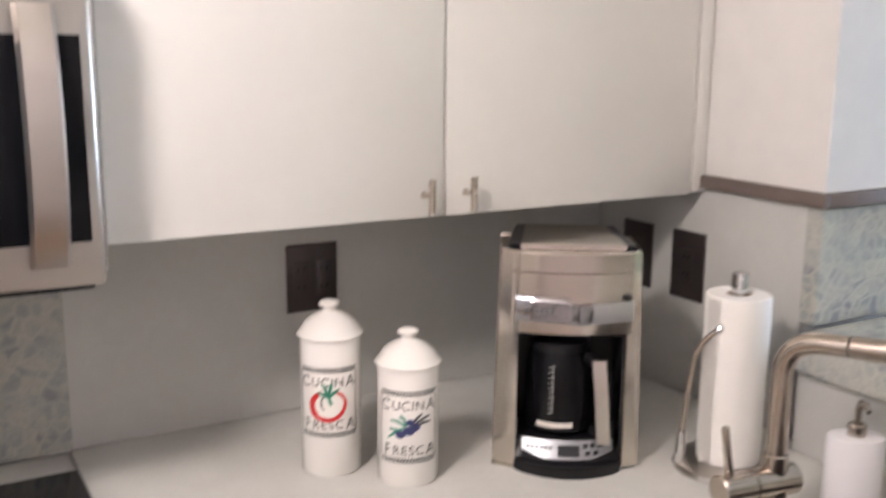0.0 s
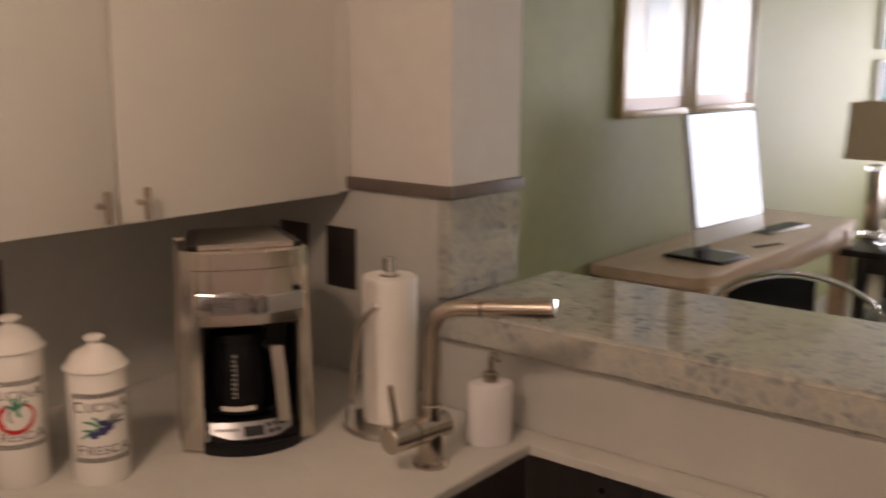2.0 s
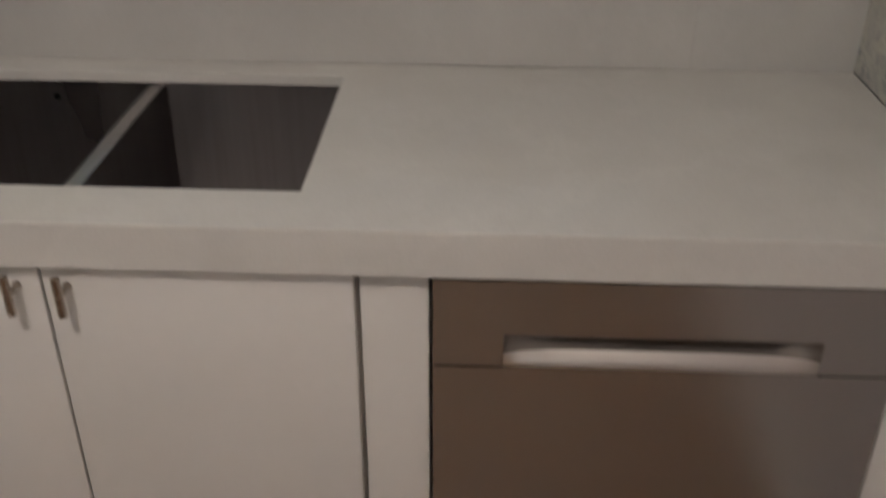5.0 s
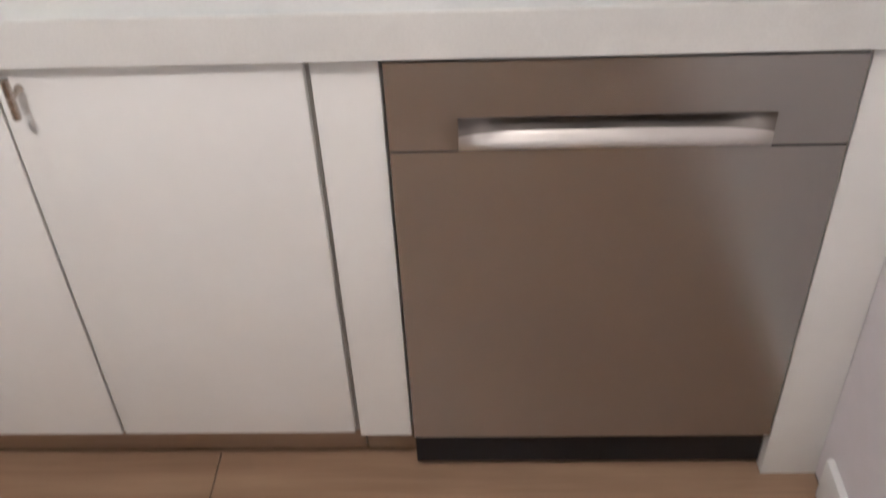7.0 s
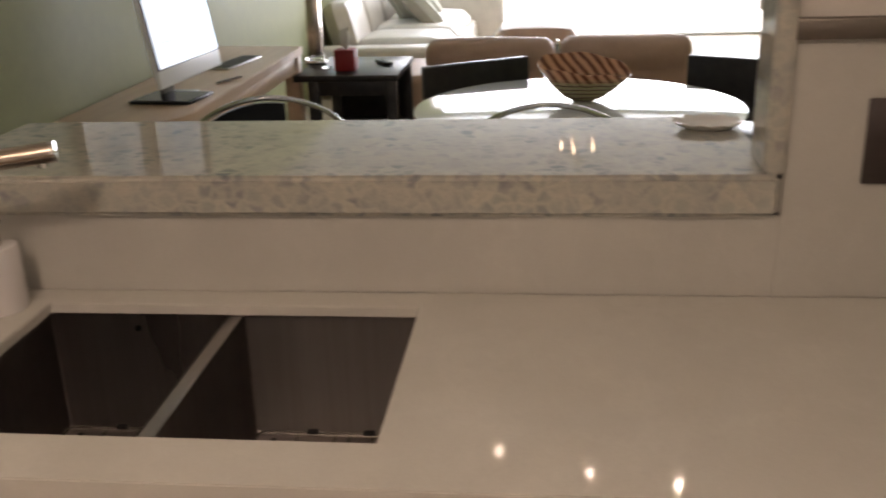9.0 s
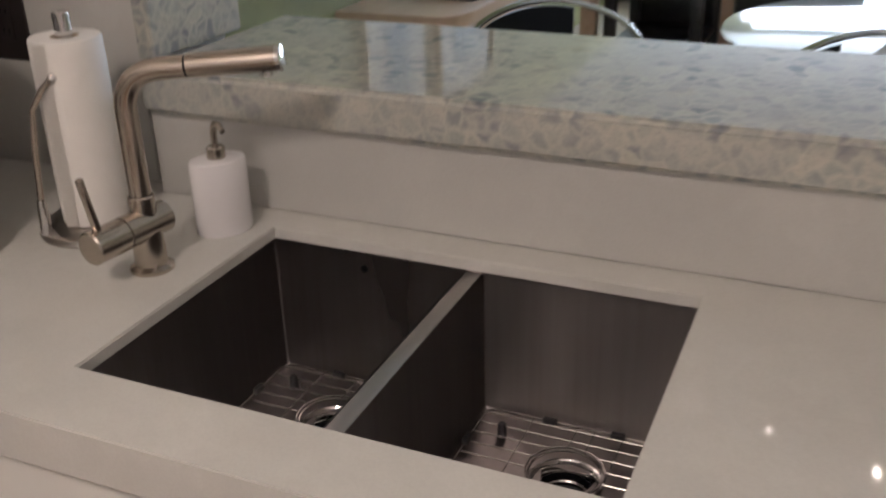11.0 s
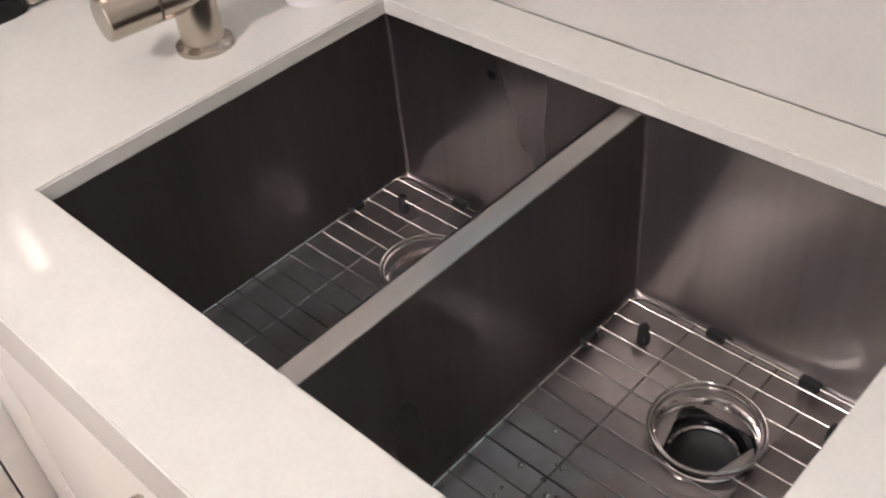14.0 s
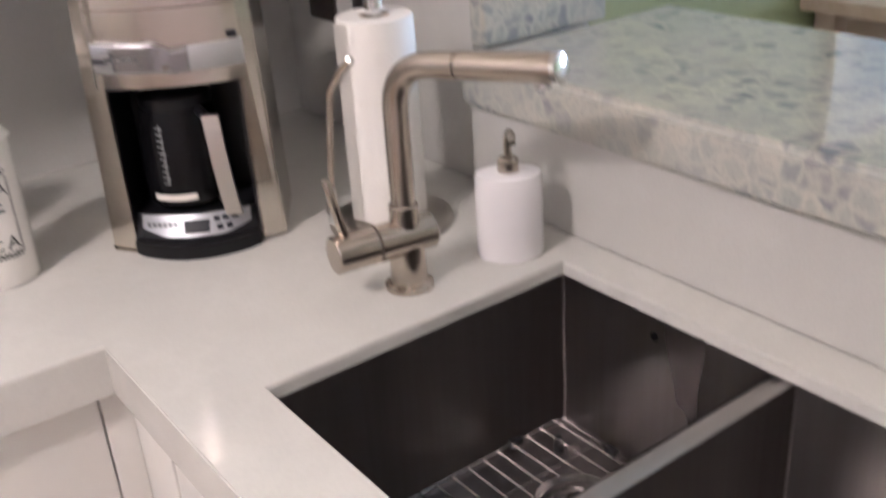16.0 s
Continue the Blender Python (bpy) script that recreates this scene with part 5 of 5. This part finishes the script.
part("barrel", tube([(2.86, -0.17, 0.7735), (3.02, -0.23, 0.7735), (3.04, -0.238, 0.7735)], [0.005, 0.005, 0.001], 10), TRIM, pen)


def framed_picture(x0, x1, label):
    p = thing("framed_picture", label, "picture", ((x0 + x1) / 2, 0.25, 1.37), group="pictures over the desk")
    z0, z1, w = 1.375, 2.16, 0.030
    for a in ((x0, x1, z0, z0 + w), (x0, x1, z1 - w, z1), (x0, x0 + w, z0 + w, z1 - w), (x1 - w, x1, z0 + w, z1 - w)):
        part("frame", box(a[0], a[1], 0.218, 0.2495, a[2], a[3], 0.003), GOLD, p, "gilt wooden frame")
    m_ = part("mat", box(x0 + w, x1 - w, 0.236, 0.249, z0 + w, z1 - w), MATBOARD, p, "white mat under glass")
    part("art", box(x0 + 0.22, x1 - 0.22, 0.234, 0.2358, z0 + 0.28, z1 - 0.18), ARTBLUE, m_, "pale blue print")
    part("strip", box(x0 + w, x1 - w, 0.233, 0.2359, z0 + w, z0 + w + 0.055), SALMON, m_, "salmon lower border")
    return p


framed_picture(2.24, 2.915, "gilt-framed pale print under glass on the green wall")
framed_picture(2.985, 3.74, "gilt-framed pale print hanging beside its pair")
for z0, z1, m_, lb in ((1.06, 1.63, DUSK, "blue and orange seascape canvas on the green wall"), (1.73, 2.25, SEA, "teal seascape canvas above another canvas")):
    cv = thing("wall_canvas", lb, "painting", (7.7, 0.25, z0), group="canvases over the sofa")
    part("canvas", box(6.25, 8.8, 0.215, 0.249, z0, z1, 0.004), m_, cv)
    part("edge", box(6.20, 6.25, 0.213, 0.249, z0 - 0.004, z1 + 0.004, 0.002), WHITEFRAME, cv, "white canvas edge")
    part("edge", box(6.25, 8.8, 0.213, 0.249, z1 + 0.001, z1 + 0.02, 0.002), WHITEFRAME, cv, "white canvas edge")

# side table with lamp, tissue box and remote
st = thing("side_table", "black wooden side table with an open shelf", "side table", (4.25, -0.60, 0.0))
part("top", box(3.90, 4.60, -0.87, -0.26, 0.585, 0.622, 0.004), BLACKWOOD, st)
part("shelf", box(3.93, 4.57, -0.84, -0.36, 0.22, 0.245, 0.002), BLACKWOOD, st)
part("apron", box(3.93, 3.95, -0.80, -0.40, 0.50, 0.5845, 0.002), BLACKWOOD, st)
part("back", box(4.55, 4.57, -0.80, -0.40, 0.245, 0.5845, 0.002), BLACKWOOD, st)
for x in (3.92, 4.52):
    for y in (-0.86, -0.40):
        part("leg", box(x, x + 0.06, y, y + 0.06, 0.0, 0.5845, 0.003), BLACKWOOD, st)
lampx, lampy = 4.36, -0.300
tl = thing("table_lamp", "table lamp with crystal column and square linen shade", "lamp", (lampx, lampy, 0.622))
part("foot", box(lampx - 0.065, lampx + 0.065, lampy - 0.065, lampy + 0.065, 0.6225, 0.645, 0.004), CHROME, tl)
part("foot", box(lampx - 0.052, lampx + 0.052, lampy - 0.052, lampy + 0.052, 0.6455, 0.668, 0.004), GLASS, tl, "clear crystal block")
part("column", box(lampx - 0.040, lampx + 0.040, lampy - 0.040, lampy + 0.040, 0.6685, 1.015, 0.005), NICKEL, tl, "mirrored column")
part("neck", box(lampx - 0.045, lampx + 0.045, lampy - 0.045, lampy + 0.045, 1.0155, 1.05, 0.005), GLASS, tl, "clear crystal block")
part("stem", tube([(lampx, lampy, 1.05), (lampx, lampy, 1.14)], 0.008, 10), CHROME, tl)


def box_shade(cx, cy, z0, z1, a, b, t=0.003):
    bm = bmesh.new()
    ring = [[bm.verts.new((cx + sx * h, cy + sy * h, z)) for sx, sy in ((-1, -1), (1, -1), (1, 1), (-1, 1))] for h, z in ((a, z0), (b, z1), (b - t, z1), (a - t, z0))]
    for k in range(4):
        p, q = ring[k], ring[(k + 1) % 4]
        for i in range(4):
            bm.faces.new((p[i], p[(i + 1) % 4], q[(i + 1) % 4], q[i]))
    return bm


part("shade", box_shade(lampx, lampy, 1.085, 1.405, 0.152, 0.140), SHADE, tl, "beige linen box shade")
part("finial", lathe([(0.0, 0.0), (0.006, 0.0), (0.012, 0.012), (0.0, 0.026)], 12, (lampx, lampy, 1.406)), BLACK, tl)
tube([(lampx, lampy, 1.14), (lampx, lampy, 1.407)], 0.003, 8, bm=(sb := bmesh.new()))
part("harp", sb, CHROME, tl)
tb = thing("tissue_box", "red tissue box with a white tissue pulled out", "tissue box", (4.10, -0.54, 0.622))
part("box", box(4.04, 4.16, -0.60, -0.48, 0.6225, 0.745, 0.004), plain("red_card", (0.30, 0.02, 0.02), 0.5), tb)
bm = bmesh.new()
rr = []
for k in range(5):
    row = []
    for j in range(17):
        a = 2 * math.pi * j / 16
        rad = 0.012 + 0.030 * math.sin(k / 4 * 2.2) * (1 + 0.3 * math.cos(3 * a))
        row.append(bm.verts.new((4.10 + rad * math.cos(a), -0.54 + rad * math.sin(a) * 0.7, 0.745 + 0.028 * k + 0.012 * math.cos(2 * a) * k / 4)))
    rr.append(row)
for a, b in zip(rr, rr[1:]):
    for j in range(16):
        bm.faces.new((a[j], a[j + 1], b[j + 1], b[j]))
part("tissue", bm, PAPER, tb, "crumpled white tissue")
rm = thing("remote_control", "black remote control on the side table", "remote", (4.3, -0.73, 0.622), rz=30, world_space=False)
part("body", box(-0.09, 0.09, -0.025, 0.025, 0.0005, 0.022, 0.006), BLACK, rm)
for k in range(6):
    part("button", box(-0.07 + k * 0.022, -0.058 + k * 0.022, -0.008, 0.008, 0.0222, 0.0245), GREYINK, rm)
cup = thing("candle_jar", "small clear glass jar beside the lamp", "jar", (4.20, -0.40, 0.622))
part("jar", lathe([(0.0, 0.0005), (0.030, 0.0005), (0.032, 0.09), (0.029, 0.09), (0.027, 0.008), (0.0, 0.008)], 24, (4.20, -0.40, 0.622)), GLASS, cup)

# sofas
so1 = thing("sofa", "tan leather sofa seen from behind with rounded back rolls", "sofa", (5.1, -1.75, 0.0))
part("base", box(4.72, 5.60, -2.62, -0.95, 0.06, 0.36, 0.03, 3), TAN, so1)
for y in (-2.54, -1.03):
    for x in (4.80, 5.50):
        part("leg", box(x - 0.025, x + 0.025, y - 0.025, y + 0.025, 0.0, 0.0595), BLACKWOOD, so1)
for y0, y1 in ((-2.645, -1.80), (-1.775, -0.925)):
    ends = [(0.004, 0.045), (0.014, 0.075), (0.034, 0.098), (0.065, 0.112), (0.14, 0.118)]
    mid = [((y0 + y1) / 2, 0.122)]
    line = [(y0 + d, r) for d, r in ends] + mid + [(y1 - d, r) for d, r in ends[::-1]]
    bk = tube([(4.80, y, 0.585 + 0.004 * math.sin(9 * y)) for y, r in line], [r for y, r in line], 28)
    box(4.725, 4.875, y0 + 0.012, y1 - 0.012, 0.362, 0.580, 0.045, 4, bm=bk)
    part("back_roll", bk, TAN, so1, "tan leather back roll")
    part("seat_cushion", cushion(0.66, y1 - y0 - 0.02, 0.20, pose(5.24, (y0 + y1) / 2, 0.45)), TAN, so1)
part("arm", box(4.72, 5.55, -0.940, -0.715, 0.06, 0.470, 0.06, 4), TAN, so1, "tan leather rounded arm")
part("clip", box(4.70, 4.74, -1.80, -1.775, 0.56, 0.69, 0.004), CHROME, so1, "bright metal joint")
ot = thing("ottoman", "low rounded tan leather ottoman behind the sofa", "ottoman", (6.6, -1.63, 0.0))
part("cushion", cushion(0.76, 0.70, 0.26, pose(6.58, -1.63, 0.46), 0.3), TAN, ot)
part("base", box(6.22, 6.94, -1.97, -1.29, 0.06, 0.42, 0.05, 4), TAN, ot)
for x in (6.30, 6.86):
    for y in (-1.90, -1.36):
        part("leg", box(x - 0.02, x + 0.02, y - 0.02, y + 0.02, 0.0, 0.0595), BLACKWOOD, ot)
so2 = thing("sofa", "cream leather sofa along the green wall with pillows", "sofa", (7.8, -0.35, 0.0))
part("base", box(6.62, 9.10, -0.95, 0.20, 0.06, 0.32, 0.03, 3), LEATHER, so2)
part("arm", box(6.36, 6.615, -0.78, 0.20, 0.06, 0.42, 0.05, 4), LEATHER, so2)
part("arm", box(9.11, 9.50, -1.25, 0.20, 0.06, 0.60, 0.05, 4), LEATHER, so2, "cream leather return")
for x0, x1 in ((6.63, 7.44), (7.45, 8.26), (8.27, 9.09)):
    part("back_cushion", cushion(x1 - x0, 0.46, 0.26, pose((x0 + x1) / 2, 0.04, 0.55, 76, 0, 0), 0.3), LEATHER, so2)
    part("seat_cushion", cushion(x1 - x0, 0.86, 0.20, pose((x0 + x1) / 2, -0.48, 0.36), 0.25), LEATHER, so2)
for x, y, rz, tilt in ((7.95, -0.50, 15, 48), (8.40, -0.36, -20, 52), (8.80, -0.42, 8, 46)):
    pl = thing("throw_pillow", "grey-green linen throw pillow on the cream sofa", "pillow", (x, y, 0.46), group="pillows on the sofa")
    part("pillow", cushion(0.58, 0.48, 0.20, pose(x, y, 0.555, tilt, 0, rz)), PILLOW, pl)

# round dining table with bowl and chairs
TX, TY = 2.41, -1.85
dt = thing("dining_table", "round white glass dining table on a pedestal", "table", (TX, TY, 0.0))
part("top", lathe([(0.0, 0.722), (0.66, 0.722), (0.675, 0.726), (0.678, 0.732), (0.675, 0.738), (0.66, 0.740), (0.0, 0.740)], 72, (TX, TY, 0)), TABLETOP, dt)
part("pedestal", lathe([(0.0, 0.0), (0.28, 0.0), (0.28, 0.02), (0.06, 0.06), (0.05, 0.60), (0.16, 0.7215), (0.0, 0.7215)], 40, (TX, TY, 0)), CHROME, dt)
bw = thing("decorative_bowl", "striped brown and green leaf-shaped glass bowl on the table", "bowl", (2.52, -1.88, 0.74))
bm = bmesh.new()
outer = []
for r, z in ((0.0, 0.001), (0.22, 0.001), (0.45, 0.020), (0.72, 0.062), (1.0, 0.125), (0.97, 0.127), (0.70, 0.070), (0.42, 0.030), (0.0, 0.012)):
    outer.append([bm.verts.new((2.52 + 0.115 * r * math.cos(a), -1.88 + 0.215 * r * math.sin(a) * (1 + 0.08 * math.cos(2 * a)), 0.74 + 1.02 * z * (1 + 0.18 * r * math.sin(a)) + 0.004 * r * math.cos(7 * a) + 0.055 * r * r * max(0.0, math.cos(a)))) for a in (2 * math.pi * k / 48 for k in range(48))])
for a, b in zip(outer, outer[1:]):
    for k in range(48):
        bm.faces.new((a[k], a[(k + 1) % 48], b[(k + 1) % 48], b[k]))
bmesh.ops.remove_doubles(bm, verts=bm.verts, dist=0.0003)
part("bowl", bm, BOWL, bw)


def arc_chair(at, rz, label, pad):
    """Built facing +x: a black seat with a bowed chrome back rail."""
    c = thing("dining_chair", label, "chair", at, rz=rz, group="chairs with bowed chrome backs", world_space=False)
    part("seat", box(-0.21, 0.23, -0.22, 0.22, 0.43, 0.475, 0.015, 3), BLACK, c, "black padded seat")
    arc = [(-0.20 - 0.09 * math.sin(math.pi * k / 16), -0.27 + 0.54 * k / 16, 0.80 + 0.135 * math.sin(math.pi * k / 16) ** 0.7) for k in range(17)]
    part("back_rail", tube([(-0.17, -0.25, 0.48)] + arc + [(-0.17, 0.25, 0.48)], 0.0095, 12), CHROME, c, "bowed chrome back rail")
    bm = bmesh.new()
    rows = []
    for k in range(*pad):
        x, y, z = arc[k]
        rows.append([bm.verts.new((x + d, y * 0.97, zz)) for d, zz in ((-0.012, z - 0.016), (0.010, z - 0.016), (0.016, 0.62), (-0.006, 0.62))])
    for a, b in zip(rows, rows[1:]):
        for k in range(4):
            bm.faces.new((a[k], a[(k + 1) % 4], b[(k + 1) % 4], b[k]))
    bm.faces.new(rows[0])
    bm.faces.new(rows[-1][::-1])
    part("backrest", bm, BLACK, c, "black backrest pad")
    for x, y in ((-0.18, -0.20), (-0.18, 0.20), (0.20, -0.20), (0.20, 0.20)):
        part("leg", tube([(x, y, 0.43), (x * 1.12, y * 1.12, 0.0)], 0.011, 10), CHROME, c)
    return c


def slab_chair(at, rz, label):
    """Built facing +x: a plain black upholstered chair with a flat back."""
    c = thing("dining_chair", label, "chair", at, rz=rz, group="black upholstered dining chairs", world_space=False)
    part("seat", box(-0.22, 0.23, -0.25, 0.25, 0.42, 0.48, 0.015, 3), BLACK, c)
    part("backrest", box(-0.25, -0.20, -0.29, 0.29, 0.50, 0.80, 0.012, 3), BLACKWOOD, c, "black back panel")
    for y in (-0.235, 0.235):
        part("back_post", box(-0.24, -0.21, y - 0.015, y + 0.015, 0.0, 0.50), BLACKWOOD, c)
        part("leg", box(0.18, 0.21, y - 0.015, y + 0.015, 0.0, 0.4195), BLACKWOOD, c)
    return c


arc_chair((1.77, -1.735, 0.0), 0, "black chair with a bowed chrome back at the table", (12, 16))
arc_chair((1.93, -0.70, 0.0), 12, "black chair with a bowed chrome back by the desk", (6, 16))
slab_chair((3.03, -1.49, 0.0), 211, "black upholstered dining chair across the table")
slab_chair((3.00, -2.56, 0.0), 150, "black upholstered dining chair at the table side")
